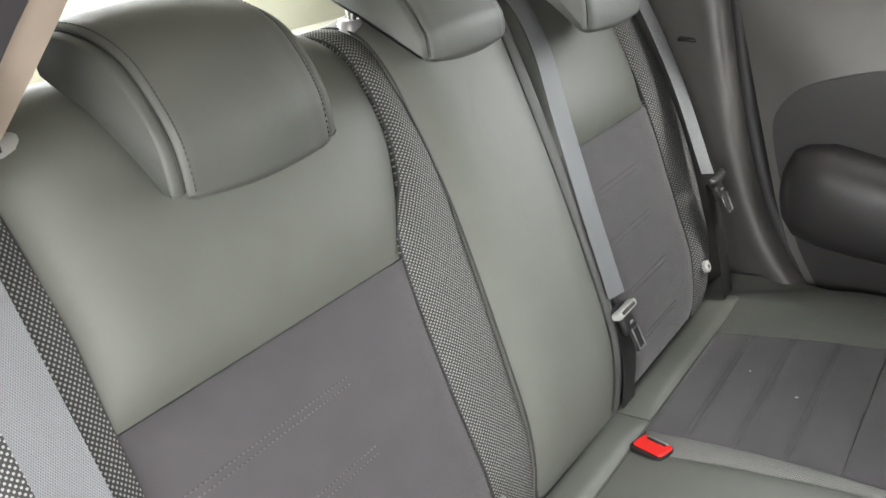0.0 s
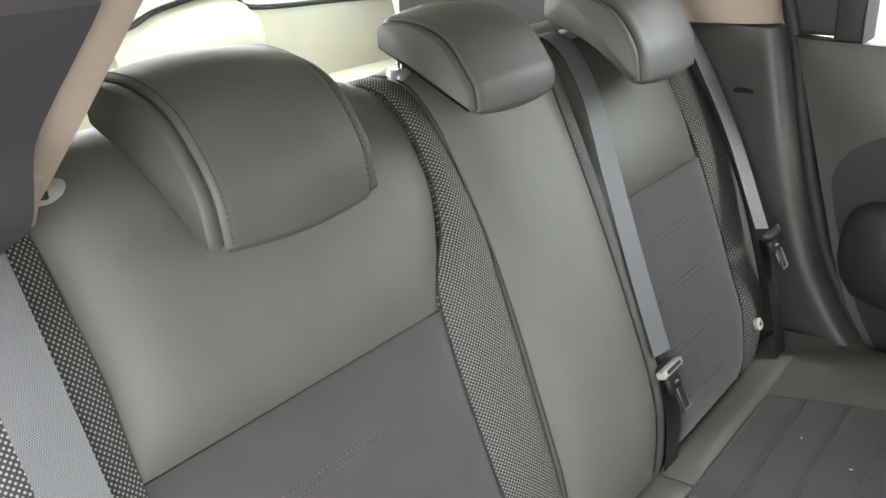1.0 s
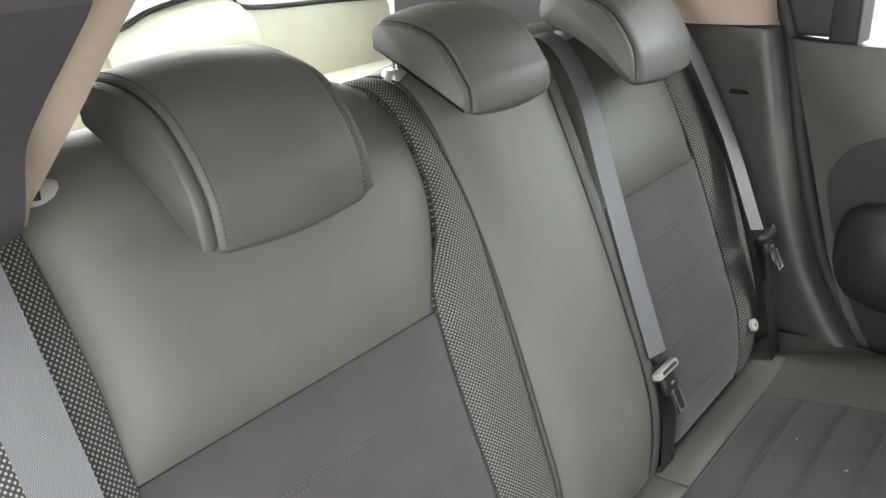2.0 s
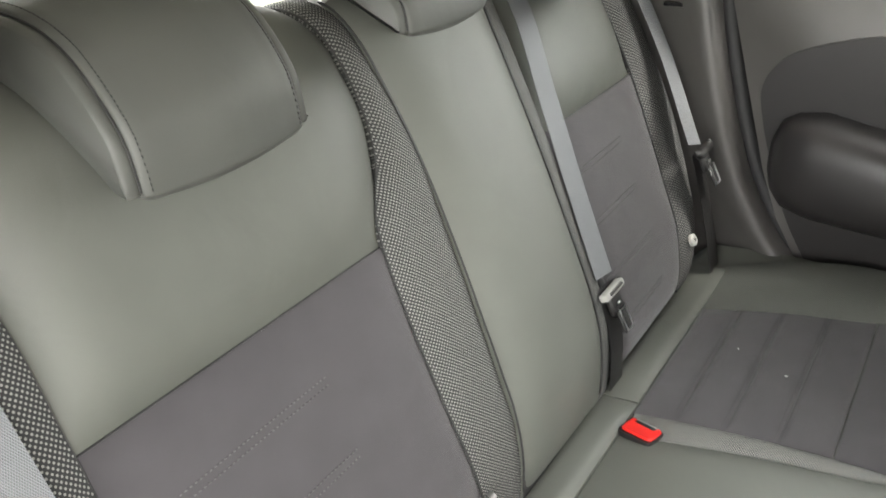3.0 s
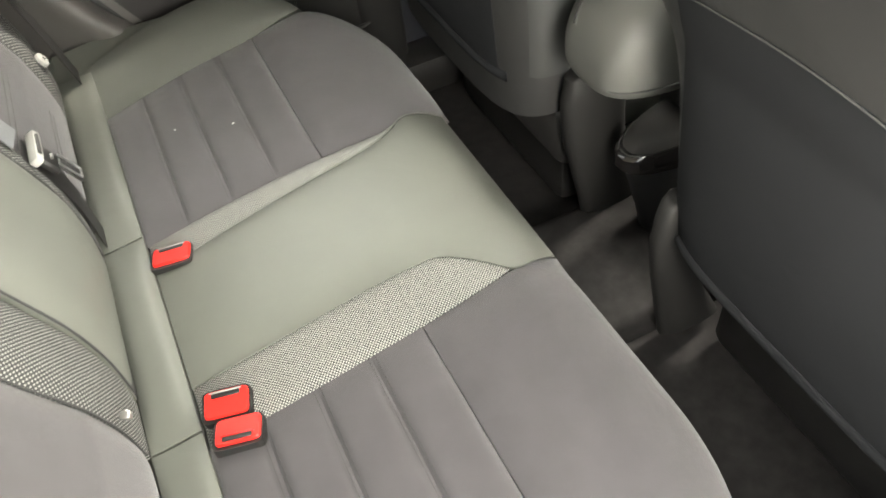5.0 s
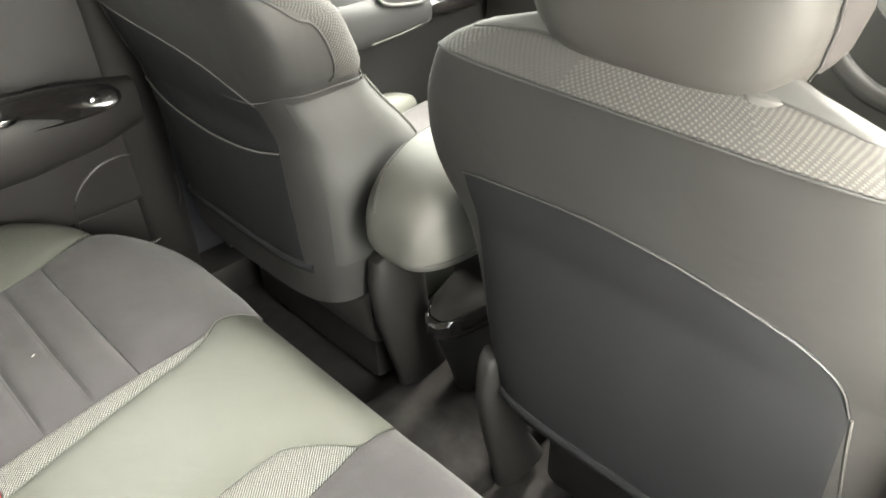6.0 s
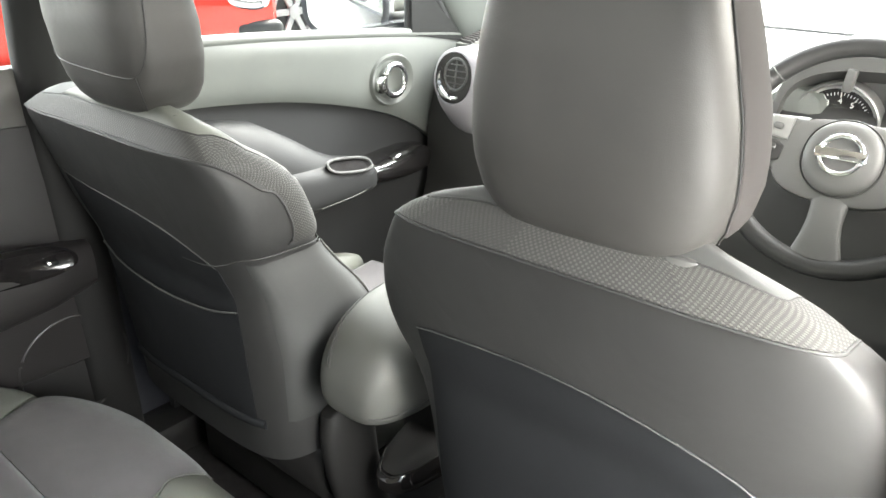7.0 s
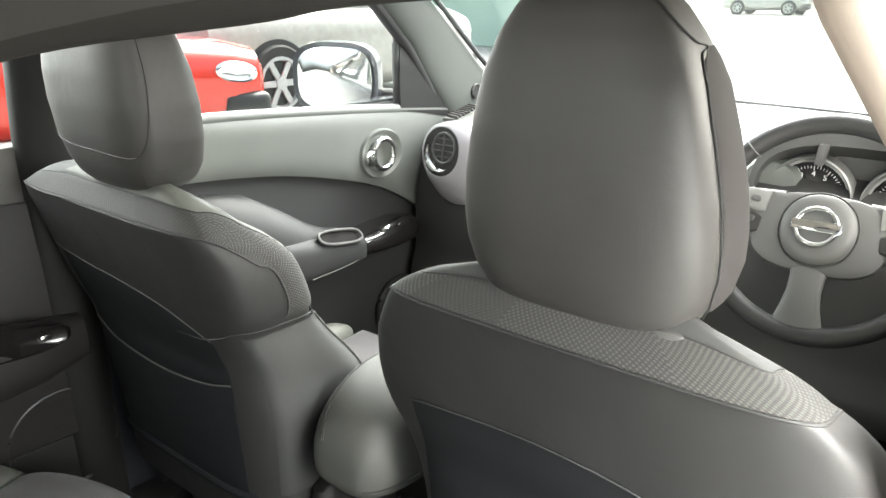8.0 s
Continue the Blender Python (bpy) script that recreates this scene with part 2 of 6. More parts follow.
def spline(pts, n, closed=False):
    """n points along a smooth curve through pts."""
    P = [Vector(p) for p in pts]
    k = len(P)
    if k == 2 and not closed:
        return [P[0].lerp(P[1], i / (n - 1)) for i in range(n)]
    seg = k if closed else k - 1
    out = []
    for i in range(n):
        t = i / (n if closed else n - 1) * seg
        j = min(int(t), seg - 1)
        f = t - j
        if closed:
            a, b, c, d = (P[(j + q) % k] for q in (-1, 0, 1, 2))
        else:
            b, c = P[j], P[j + 1]
            a = P[j - 1] if j > 0 else b * 2 - c
            d = P[j + 2] if j + 2 < k else c * 2 - b
        out.append(0.5 * ((2 * b) + (c - a) * f + (2 * a - 5 * b + 4 * c - d) * f * f + (3 * b - a - 3 * c + d) * f ** 3))
    return out


def spline2(line, n):
    return [(p.x, p.y) for p in spline([(a, b, 0) for a, b in line], n)]


def ruled(left, right, surf, nu=24, nv=24, puff=0.006, sharp=6, skirt=0.012, dip=0.002, swap=False):
    """An upholstered panel between two edge curves of a surface, puffed up inside and drawn in at its seams."""
    L, R = spline([(*p, 0) for p in left], nv), spline([(*p, 0) for p in right], nv)
    bm = bmesh.new()
    uvl = bm.loops.layers.uv.new("UVMap")
    grid, flat = [], {}

    def at(a, b, h):
        e = 0.002
        p = Vector(surf(a, b))
        n = (Vector(surf(a + e, b)) - p).cross(Vector(surf(a, b + e)) - p).normalized()
        if swap:
            n.negate()
        return p + n * h

    rows = [(-1, 0)] + [(i, i / (nu - 1)) for i in range(nu)] + [(nu, 1)]
    cols = [(-1, 0)] + [(j, j / (nv - 1)) for j in range(nv)] + [(nv, 1)]
    for j, v in cols:
        row = []
        jj = min(max(j, 0), nv - 1)
        for i, u in rows:
            q = L[jj].lerp(R[jj], u)
            h = puff * (1 - abs(2 * u - 1) ** sharp) * (1 - abs(2 * v - 1) ** sharp) - dip
            if i in (-1, nu) or j in (-1, nv):
                h = -skirt
            vert = bm.verts.new(at(q.x, q.y, h))
            flat[vert] = (q.x, q.y)
            row.append(vert)
        grid.append(row)
    for a, b in zip(grid, grid[1:]):
        for i in range(len(a) - 1):
            try:
                f = bm.faces.new((a[i], a[i + 1], b[i + 1], b[i]))
            except ValueError:
                continue
            for lp in f.loops:
                lp[uvl].uv = flat[lp.vert]
    return bm


def tube(pts, r, n=8, smooth_to=0, closed=False, flat=1.0, up=None):
    """A round (or flattened) bar along a path."""
    P = spline(pts, smooth_to, closed) if smooth_to else [Vector(p) for p in pts]
    bm = bmesh.new()
    rings = []
    k = len(P)
    for i, p in enumerate(P):
        a, b = (P[i - 1], P[(i + 1) % k]) if closed else (P[max(i - 1, 0)], P[min(i + 1, k - 1)])
        d = (b - a).normalized()
        u = Vector(up) if up else (Vector((0, 0, 1)) if abs(d.z) < 0.9 else Vector((1, 0, 0)))
        s = d.cross(u).normalized()
        w = s.cross(d).normalized()
        rr = r[i] if isinstance(r, (list, tuple)) else r
        rings.append([bm.verts.new(p + (s * math.cos(2 * math.pi * q / n) + w * math.sin(2 * math.pi * q / n) * flat) * rr) for q in range(n)])
    for i in range(k if closed else k - 1):
        a, b = rings[i], rings[(i + 1) % k]
        for q in range(n):
            bm.faces.new((a[q], a[(q + 1) % n], b[(q + 1) % n], b[q]))
    if not closed:
        bm.faces.new(rings[0][::-1])
        bm.faces.new(rings[-1])
    return bm


def loft(rings, cap=True):
    bm = bmesh.new()
    R = [[bm.verts.new(p) for p in r] for r in rings]
    n = len(R[0])
    for a, b in zip(R, R[1:]):
        for q in range(n):
            bm.faces.new((a[q], a[(q + 1) % n], b[(q + 1) % n], b[q]))
    if cap:
        bm.faces.new(R[0][::-1])
        bm.faces.new(R[-1])
    return bm


def oval(c, u, v, n=2.5, count=40):
    """A ring round c with the half axes u and v; n sets how square it is."""
    c, u, v = Vector(c), Vector(u), Vector(v)
    out = []
    for i in range(count):
        a = 2 * math.pi * i / count
        ca, sa = math.cos(a), math.sin(a)
        out.append(c + u * math.copysign(abs(ca) ** (2 / n), ca) + v * math.copysign(abs(sa) ** (2 / n), sa))
    return out


def block(size, at=(0, 0, 0), bevel=0.004, seg=2, m=None):
    bm = bmesh.new()
    bmesh.ops.create_cube(bm, size=1, matrix=Matrix.Diagonal((*size, 1)))
    if bevel:
        bmesh.ops.bevel(bm, geom=bm.edges[:], offset=bevel, segments=seg, affect="EDGES", profile=0.5)
    bmesh.ops.transform(bm, matrix=Matrix.Translation(at) @ (m or Matrix()), verts=bm.verts)
    return bm


def slab(outline, thick, axis="y", at=0.0, bevel=0.0, smooth_to=0):
    """A plate cut to an outline (two coordinates) and given a thickness along the third axis."""
    pts = [(p.x, p.y) for p in spline([(*p, 0) for p in outline], smooth_to, True)] if smooth_to else outline
    mk = {"y": lambda a, b, h: (a, h, b), "x": lambda a, b, h: (h, a, b), "z": lambda a, b, h: (a, b, h)}[axis]
    bm = bmesh.new()
    lo = [bm.verts.new(mk(a, b, at)) for a, b in pts]
    hi = [bm.verts.new(mk(a, b, at + thick)) for a, b in pts]
    bm.faces.new(lo[::-1])
    top = bm.faces.new(hi)
    for i in range(len(pts)):
        j = (i + 1) % len(pts)
        bm.faces.new((lo[i], lo[j], hi[j], hi[i]))
    if bevel:
        bmesh.ops.bevel(bm, geom=list(top.edges), offset=bevel, segments=3, affect="EDGES", profile=0.5)
    return bm


def ribbon(pts, width, side, thick=0.0016, smooth_to=40):
    """Belt webbing: a thin band with its breadth along side."""
    P = spline(pts, smooth_to)
    S = [Vector(side)] * smooth_to if not isinstance(side, list) else spline(side, smooth_to)
    bm = bmesh.new()
    uvl = bm.loops.layers.uv.new("UVMap")
    rows, run = [], 0.0
    for i, p in enumerate(P):
        if i:
            run += (p - P[i - 1]).length
        d = (P[min(i + 1, smooth_to - 1)] - P[max(i - 1, 0)]).normalized()
        s = (S[i] - d * S[i].dot(d)).normalized()
        n = s.cross(d).normalized()
        cross = [(-0.5, -0.5), (-0.47, 0.5), (-0.2, 0.7), (0.2, 0.7), (0.47, 0.5), (0.5, -0.5)]
        rows.append(([bm.verts.new(p + s * a * width + n * b * thick) for a, b in cross], run))
    for (a, ra), (b, rb) in zip(rows, rows[1:]):
        for q in range(6):
            q2 = (q + 1) % 6
            f = bm.faces.new((a[q], a[q2], b[q2], b[q]))
            for lp, (k, r) in zip(f.loops, ((q, ra), (q2, ra), (q2, rb), (q, rb))):
                lp[uvl].uv = (k * width / 5, r)
    bm.faces.new(rows[0][0][::-1])
    bm.faces.new(rows[-1][0])
    return bm


def stitches(pts, parent, mat, n, length=0.004, r=0.0006):
    """A row of single thread stitches along a line, joined into one part."""
    P = spline(pts, n * 3)
    bm = bmesh.new()
    for i in range(0, n * 3 - 2, 3):
        a, b = P[i], P[i + 2]
        d = (b - a).normalized()
        m = (a + b) / 2
        s = d.orthogonal().normalized()
        w = d.cross(s)
        ring = [[bm.verts.new(m + d * e * length / 2 + (s * x + w * y) * r) for x, y in ((1, 0), (0, 1), (-1, 0), (0, -1))] for e in (-1, 1)]
        for q in range(4):
            bm.faces.new((ring[0][q], ring[0][(q + 1) % 4], ring[1][(q + 1) % 4], ring[1][q]))
        bm.faces.new(ring[0][::-1])
        bm.faces.new(ring[1])
    ob = part("stitching", bm, mat, parent)
    ob["kind"] = "stuff"
    return ob

# ---- car floor, roof, pillars and doors ----
LEAN_BACK = 0.493


def back_line(s):
    """The rear backrests' side line: x and z at the height parameter s; it rolls over at the top."""
    s0, r = 1.222, 0.075
    if s < 0.78:
        return -0.0118 + 0.020 * math.sin(min((0.78 - s) / 0.10, 1) * math.pi / 2), s
    if s <= s0:
        return 0.004 - LEAN_BACK * (s - 0.748), s
    a = (s - s0) / r
    t0 = math.atan(LEAN_BACK)
    x0 = 0.004 - LEAN_BACK * (s0 - 0.748)
    return x0 - r * (math.cos(t0) - math.cos(t0 + a)) * 1.0 - 0.0, s0 + r * (math.sin(t0 + a) - math.sin(t0)) * 1.0


def back_surf(out):
    def f(y, s):
        x, z = back_line(s)
        return (x + out * 0.9, y, z + out * 0.44)
    return f


def cushion_surf(x, y):
    z = 0.662 + 0.022 * math.sin(min(max((x - 0.02) / 0.42, 0), 1) * math.pi * 0.75)
    b = max(abs(y) - 0.44, 0)
    z += 0.75 * b * b * max(0, 1 - x / 0.9)
    if x > 0.43:
        t = (x - 0.43)
        z -= 4.6 * t * t
    return (x, y, z)


tagged(mesh_ob("floor", slab([(-0.1, -0.70), (2.1, -0.70), (2.1, 0.70), (-0.1, 0.70)], -0.05, "z", 0.34), CARPET),
       "black carpeted car floor in the rear footwell", "floor", kind="structure")
tunnel = tagged(mesh_ob("floor_tunnel", loft([oval((x, 0, 0.34), (0, 0.128, 0), (0, 0, h), 6, 48) for x, h in ((0.3, 0.068), (0.6, 0.070), (0.9, 0.075), (1.9, 0.16))]), CARPET),
                "black carpeted hump along the middle of the floor", "tunnel", kind="structure")

# ---- rear bench ----


def mirrored(pts):
    return [(-a, b) for a, b in pts]


SEAM = 1.026
OUT_NET_NEAR = [(-0.665, 0.66), (-0.665, 0.85), (-0.66, 1.03), (-0.645, 1.15), (-0.62, 1.26), (-0.60, 1.40)]
OUT_EDGE_NEAR = [(-0.545, 0.66), (-0.54, 0.85), (-0.530, 1.03), (-0.524, 1.12), (-0.528, 1.22), (-0.53, 1.40)]
OUT_NET_FAR = [(-0.52, 0.66), (-0.54, 0.70), (-0.598, 0.81), (-0.645, 0.93), (-0.655, 1.03), (-0.645, 1.15), (-0.62, 1.26), (-0.60, 1.40)]
OUT_EDGE_FAR = [(-0.475, 0.66), (-0.488, 0.717), (-0.509, 0.79), (-0.530, 0.883), (-0.551, 0.977), (-0.560, 1.043), (-0.556, 1.12), (-0.548, 1.22), (-0.54, 1.40)]
IN_EDGE_NEAR = [(-0.175, 0.66), (-0.172, 0.83), (-0.148, 1.03), (-0.098, 1.11), (-0.085, 1.20), (-0.12, 1.40)]
IN_NET_NEAR = [(-0.103, 0.66), (-0.076, 0.80), (-0.042, 1.00), (-0.033, 1.09), (-0.047, 1.20), (-0.075, 1.40)]


def cut(curve, lo, hi, n=7):
    """The stretch of an edge curve between two heights."""
    P = spline([(*p, 0) for p in curve], 200)
    out = []
    for i in range(n):
        s = lo + (hi - lo) * i / (n - 1)
        q = min(P, key=lambda p: abs(p.y - s))
        out.append((q.x, s))
    return out


def rear_backrest(side, label):
    OUT_NET, OUT_EDGE = (OUT_NET_NEAR, OUT_EDGE_NEAR) if side < 0 else (OUT_NET_FAR, OUT_EDGE_FAR)
    IN_EDGE, IN_NET = (IN_EDGE_NEAR, IN_NET_NEAR) if side < 0 else ([(-0.222, 0.66), (-0.222, 0.9), (-0.222, 1.40)], [(-0.200, 0.66), (-0.200, 0.9), (-0.200, 1.40)])
    t = thing("folding_bench_back", label, "car seat", group="rear seat backs")
    m = (lambda c: c) if side < 0 else mirrored
    s0 = back_surf(0.0)
    part("body", ruled(m(OUT_NET), m(IN_NET), back_surf(-0.014), 10, 26, 0.0, skirt=0.10, dip=0.0), LEATHER_DARK, t)
    part("upper_panel", ruled(m(cut(OUT_EDGE, SEAM, 1.40)), m(cut(IN_EDGE, SEAM, 1.40)), s0, 48, 64, 0.031, 6, dip=0.010), LEATHER, t, "smooth grey leatherette upper panel")
    levels = [0.66, 0.735, 0.81, 0.885, 0.957, SEAM]
    part("cloth_panel", ruled(m(cut(OUT_EDGE, 0.66, SEAM)), m(cut(IN_EDGE, 0.66, SEAM)), s0, 40, 72, 0.010, 12, dip=0.006), CLOTH, t, "charcoal suede-like cloth panel")
    for s in levels[1:-1]:
        for d in (-0.0037, 0.0037):
            a, b = cut(m(OUT_EDGE), s + d, s + d + 0.0001, 2)[0], cut(m(IN_EDGE), s + d, s + d + 0.0001, 2)[0]
            line = [Vector(s0(a[0] + (b[0] - a[0]) * k / 8, s + d)) + Vector((0.0040, 0, 0.0020)) for k in range(9)]
            stitches(line[:6] if side < 0 else line[::-1][:6], t, THREAD_PALE, 44, 0.0022, 0.0008)
    # far bolster: same mesh, with its dimness put into the colour
    part("mesh_bolster", ruled(m(OUT_NET), m(OUT_EDGE), s0, 14, 60, 0.016, 3), NET if side < 0 else NET_FAR_SHADE, t, "open sports mesh on the side bolster")
    if side < 0:
        part("mesh_strip", ruled(m(IN_EDGE), m(IN_NET), s0, 16, 60, 0.014, 3), NET_STRIP, t, "open sports mesh strip")
    else:
        part("side_strip", ruled(m(IN_EDGE), m(IN_NET), s0, 10, 40, 0.006, 3), LEATHER_DARK, t)
    ca, cb = m(cut(OUT_EDGE, SEAM, SEAM + 0.0001, 2))[0], m(cut(IN_EDGE, SEAM, SEAM + 0.0001, 2))[0]
    part("cross_seam", tube([Vector(s0(ca[0] + (cb[0] - ca[0]) * k / 10, SEAM)) + Vector((-0.0078, 0, -0.0038)) for k in range(11)], 0.0016, 6), LEATHER_DARK, t)
    # piping along the seams
    for c in (OUT_EDGE, IN_EDGE):
        part("seam_piping", tube([Vector(back_surf(-0.0035)(a, b)) for a, b in m(cut(c, 0.67, 1.38, 14))], 0.0016, 6, 60), LEATHER_DARK, t)
    return rooted(t, (-0.1, side * 0.35, 0.66))


rear_backrest(-1, "grey leatherette and cloth rear backrest with open sports mesh strips")
rear_backrest(1, "grey leatherette and cloth rear backrest beside the far door")

B_L = [(-0.101, 0.665), (-0.081, 0.80), (-0.052, 1.00), (-0.046, 1.12), (-0.056, 1.22), (-0.08, 1.40)]
B_R = [(0.140, 0.665), (0.155, 0.80), (0.180, 1.00), (0.190, 1.15), (0.190, 1.25), (0.18, 1.40)]


def mid_surf(out):
    def f(y, s):
        k = min(max((s - 0.66) / 0.20, 0), 1)
        return back_surf(out * (0.25 + 0.75 * k * k * (3 - 2 * k)))(y, s)
    return f


def mid_front(y, s):
    """The middle backrest's front: low beside the near backrest, raised towards the far one."""
    k = min(max((y + 0.09) / 0.26, 0), 1)
    return mid_surf(0.009 + 0.017 * k * k * (3 - 2 * k))(y, s)


mid = thing("folding_bench_back", "narrow raised middle backrest in smooth grey leatherette", "car seat", group="rear seat backs")
part("body", ruled([(a + 0.003, b) for a, b in B_L], [(a + 0.016, b) for a, b in B_R], mid_surf(0.006), 8, 26, 0.0, skirt=0.09, dip=0), LEATHER_DARK, mid)
part("front_panel", ruled(B_L, [(a - 0.017, b) for a, b in B_R], mid_front, 40, 60, 0.022, 4, skirt=0.03), LEATHER, mid, "smooth grey leatherette panel")
part("mesh_strip", ruled([(a - 0.016, b) for a, b in B_R], [(a + 0.014, b) for a, b in B_R], mid_surf(0.024), 8, 60, 0.005, 3, skirt=0.025), NET_STRIP, mid, "open sports mesh strip")
for c, d in ((B_L, 0.0), (B_R, -0.0165)):
    part("seam_piping", tube([Vector(mid_front(a + d, b)) for a, b in cut(c, 0.68, 1.38, 14)], 0.0015, 6, 60), LEATHER_DARK, mid)
rooted(mid, (-0.05, 0.02, 0.66))


def headrest_profile(dx, dz, tip, size):
    low = tip - 0.010
    pts = [(-0.094, 1.217 + low), (-0.098, 1.254 + low * 0.5), (-0.109, 1.279), (-0.126, 1.303), (-0.145, 1.322), (-0.173, 1.3365), (-0.210, 1.345), (-0.250, 1.3455), (-0.270, 1.337), (-0.278, 1.318),
           (-0.275, 1.291), (-0.256, 1.279), (-0.214, 1.264), (-0.180, 1.245), (-0.150, 1.224 + low * 0.6), (-0.126, 1.205 + low), (-0.108, 1.202 + low), (-0.098, 1.207 + low)]
    return [Vector((-0.11 + (p.x + 0.11) * size + dx, 0, 1.20 + (p.y - 1.20) * size + dz)) for p in spline([(*p, 0) for p in pts], 88, True)]


def rear_headrest(yc, half, dx, dz, tip, size, label, sewn=False):
    t = thing("rear_headrest", label, "headrest", group="rear headrests")
    prof = headrest_profile(dx, dz, tip, size)
    n = len(prof)
    nor = []
    for i in range(n):
        d = (prof[(i + 1) % n] - prof[i - 1]).normalized()
        nor.append(Vector((-d.z, 0, d.x)))
    c = sum(prof, Vector()) / n
    if (prof[0] - c).dot(nor[0]) < 0:
        nor = [-q for q in nor]
    r = 0.018
    seam = half - 0.012
    # crowned top cover, rounded down to the sewn seam, then the side panel
    section = [((seam - r) * k / 10, 0.0045 * (k / 10) ** 2) for k in range(11)]
    section += [(seam - r + r * math.sin(a), 0.0045 + 0.0062 * (1 - math.cos(a))) for a in [q / 7 * math.pi / 2 for q in range(1, 8)]]
    section += [(seam + 0.0006, 0.0128), (seam + 0.0018, 0.0122), (seam + 0.005, 0.0118), (half - 0.0035, 0.0126), (half - 0.0010, 0.0138), (half, 0.0150)]
    rings = []
    for y, inset in [(-y, i) for y, i in section[:0:-1]] + section:
        ring = [p - q * inset + Vector((0, yc + y, 0)) for p, q in zip(prof, nor)]
        rings.append(ring)
    part("pad", loft(rings), LEATHER_HEAD, t, "smooth grey leatherette pad with its shade put into the colour")
    first, last = (0, 50)
    for s in (-1, 1):
        line = [p - q * 0.0116 + Vector((0, yc + s * (seam + 0.0008), 0)) for p, q in zip(prof[first:last], nor[first:last])]
        part("seam_piping", tube(line, 0.0010, 6), LEATHER_DARK, t)
        if not sewn:
            continue
        line = [p - q * 0.0060 + Vector((0, yc + s * (seam - 0.0052), 0)) for p, q in zip(prof[first:last], nor[first:last])]
        stitches(line, t, THREAD_HEAD, 74, 0.0024, 0.00055)
    for s in (-1, 1):
        part("post", tube([(-0.245 + dx, yc + s * 0.045, 1.30 + dz), (-0.252 + dx, yc + s * 0.045, 1.20)], 0.006, 12), CHROME, t, "chrome post")
        part("sleeve", loft([oval((-0.252 + dx, yc + s * 0.045, z), (0.014 * k, 0, 0), (0, 0.016 * k, 0), 2.6, 24) for z, k in ((1.255, 1.0), (1.272, 1.0), (1.276, 0.8))]), PLASTIC_SILVER, t, "silver plastic sleeve")
    return rooted(t, (-0.25 + dx, yc, 1.26))


rear_headrest(-0.354, 0.093, 0, 0, 0.010, 1.0, "grey leatherette overhanging rear headrest with dark stitched seams", True)
rear_headrest(-0.006, 0.086, -0.022, 0.020, 0.024, 0.88, "smaller grey leatherette headrest on the middle backrest")
rear_headrest(0.342, 0.096, 0, 0.004, 0.010, 0.97, "grey leatherette overhanging rear headrest beside the far door")

# bench cushion: three sitting places sewn into one piece
bench = thing("rear_seat_cushion", "one-piece rear seat cushion in grey leatherette and charcoal cloth", "car seat")


def bench_front(y):
    """Where the cushion's front edge runs; it sweeps back at the outer corners."""
    return 0.530 - 0.17 * (max(abs(y) - 0.36, 0) / 0.30) ** 2.4


def corner_surf(x, y):
    """The cushion's top where the outer corners sweep back."""
    edge = bench_front(y) + 0.008
    k = (x - 0.326) / max(edge - 0.326, 0.02)
    return (x, y, cushion_surf(0.326 + k * 0.211 if k > 0 else x, y)[2])


def bench_body():
    rows = []
    N = 60
    for j in range(N + 1):
        y = -0.66 + 1.32 * j / N
        e = max(abs(y) - 0.36, 0) / 0.30
        front = bench_front(y)
        pts = [(-0.02, 0.42), (-0.02, 0.64)]
        for k in range(26):
            x = 0.01 + (front - 0.01) * k / 25
            xs = 0.01 + (0.525 - 0.01) * (k / 25)
            z = cushion_surf(xs, y)[2]
            pts.append((x, z - 0.012 - 0.012 * e ** 8))
        zf = pts[-1][1]
        pts += [(front + 0.012, zf - 0.03), (front + 0.012, zf - 0.09), (front - 0.01, 0.50), (front - 0.05, 0.42)]
        rows.append([Vector((a, y, b)) for a, b in pts])
    return loft(rows)


part("body", bench_body(), LEATHER, bench)
# rear strip in three lengths
for a, b in ((-0.64, -0.178), (-0.175, 0.146), (0.149, 0.565)):
    part("rear_strip", ruled([(0.008, a), (0.008, b)], [(0.064, a), (0.064, b)], lambda x, y: (x, y, cushion_surf(x, y)[2] + 0.004), 10, 30, 0.010, 4), LEATHER, bench, "grey leatherette strip along the backrest")
# middle place
C_L = [(0.066, 0.075), (0.20, 0.100), (0.36, 0.134), (0.43, 0.163), (0.455, 0.186), (0.535, 0.210)]
C_R = [(0.066, -0.118), (0.20, -0.108), (0.36, -0.091), (0.41, -0.104), (0.457, -0.146), (0.535, -0.122)]


def by_x(curve, lo, hi, n=10):
    P = spline([(*p, 0) for p in curve], 240)
    return [(x, min(P, key=lambda p: abs(p.x - x)).y) for x in [lo + (hi - lo) * i / (n - 1) for i in range(n)]]


part("middle_panel", ruled(by_x(C_R, 0.0662, 0.535, 14), by_x(C_L, 0.0662, 0.535, 14), cushion_surf, 34, 50, 0.007, 6), LEATHER, bench, "smooth grey leatherette middle place")
K_L = [(0.066, 0.128), (0.20, 0.142), (0.32, 0.154), (0.43, 0.168), (0.457, 0.186)]
K_R = [(0.066, -0.200), (0.20, -0.192), (0.32, -0.178), (0.42, -0.158), (0.457, -0.147)]
part("mesh_strip", ruled(by_x(C_L, 0.068, 0.452, 12), by_x(K_L, 0.068, 0.452, 12), cushion_surf, 10, 50, 0.004, 4), NET_FINE, bench, "open sports mesh strip")
part("mesh_strip", ruled(by_x(K_R, 0.068, 0.455, 12), by_x(C_R, 0.068, 0.455, 12), cushion_surf, 12, 50, 0.006, 4), NET_FINE, bench, "open sports mesh strip")
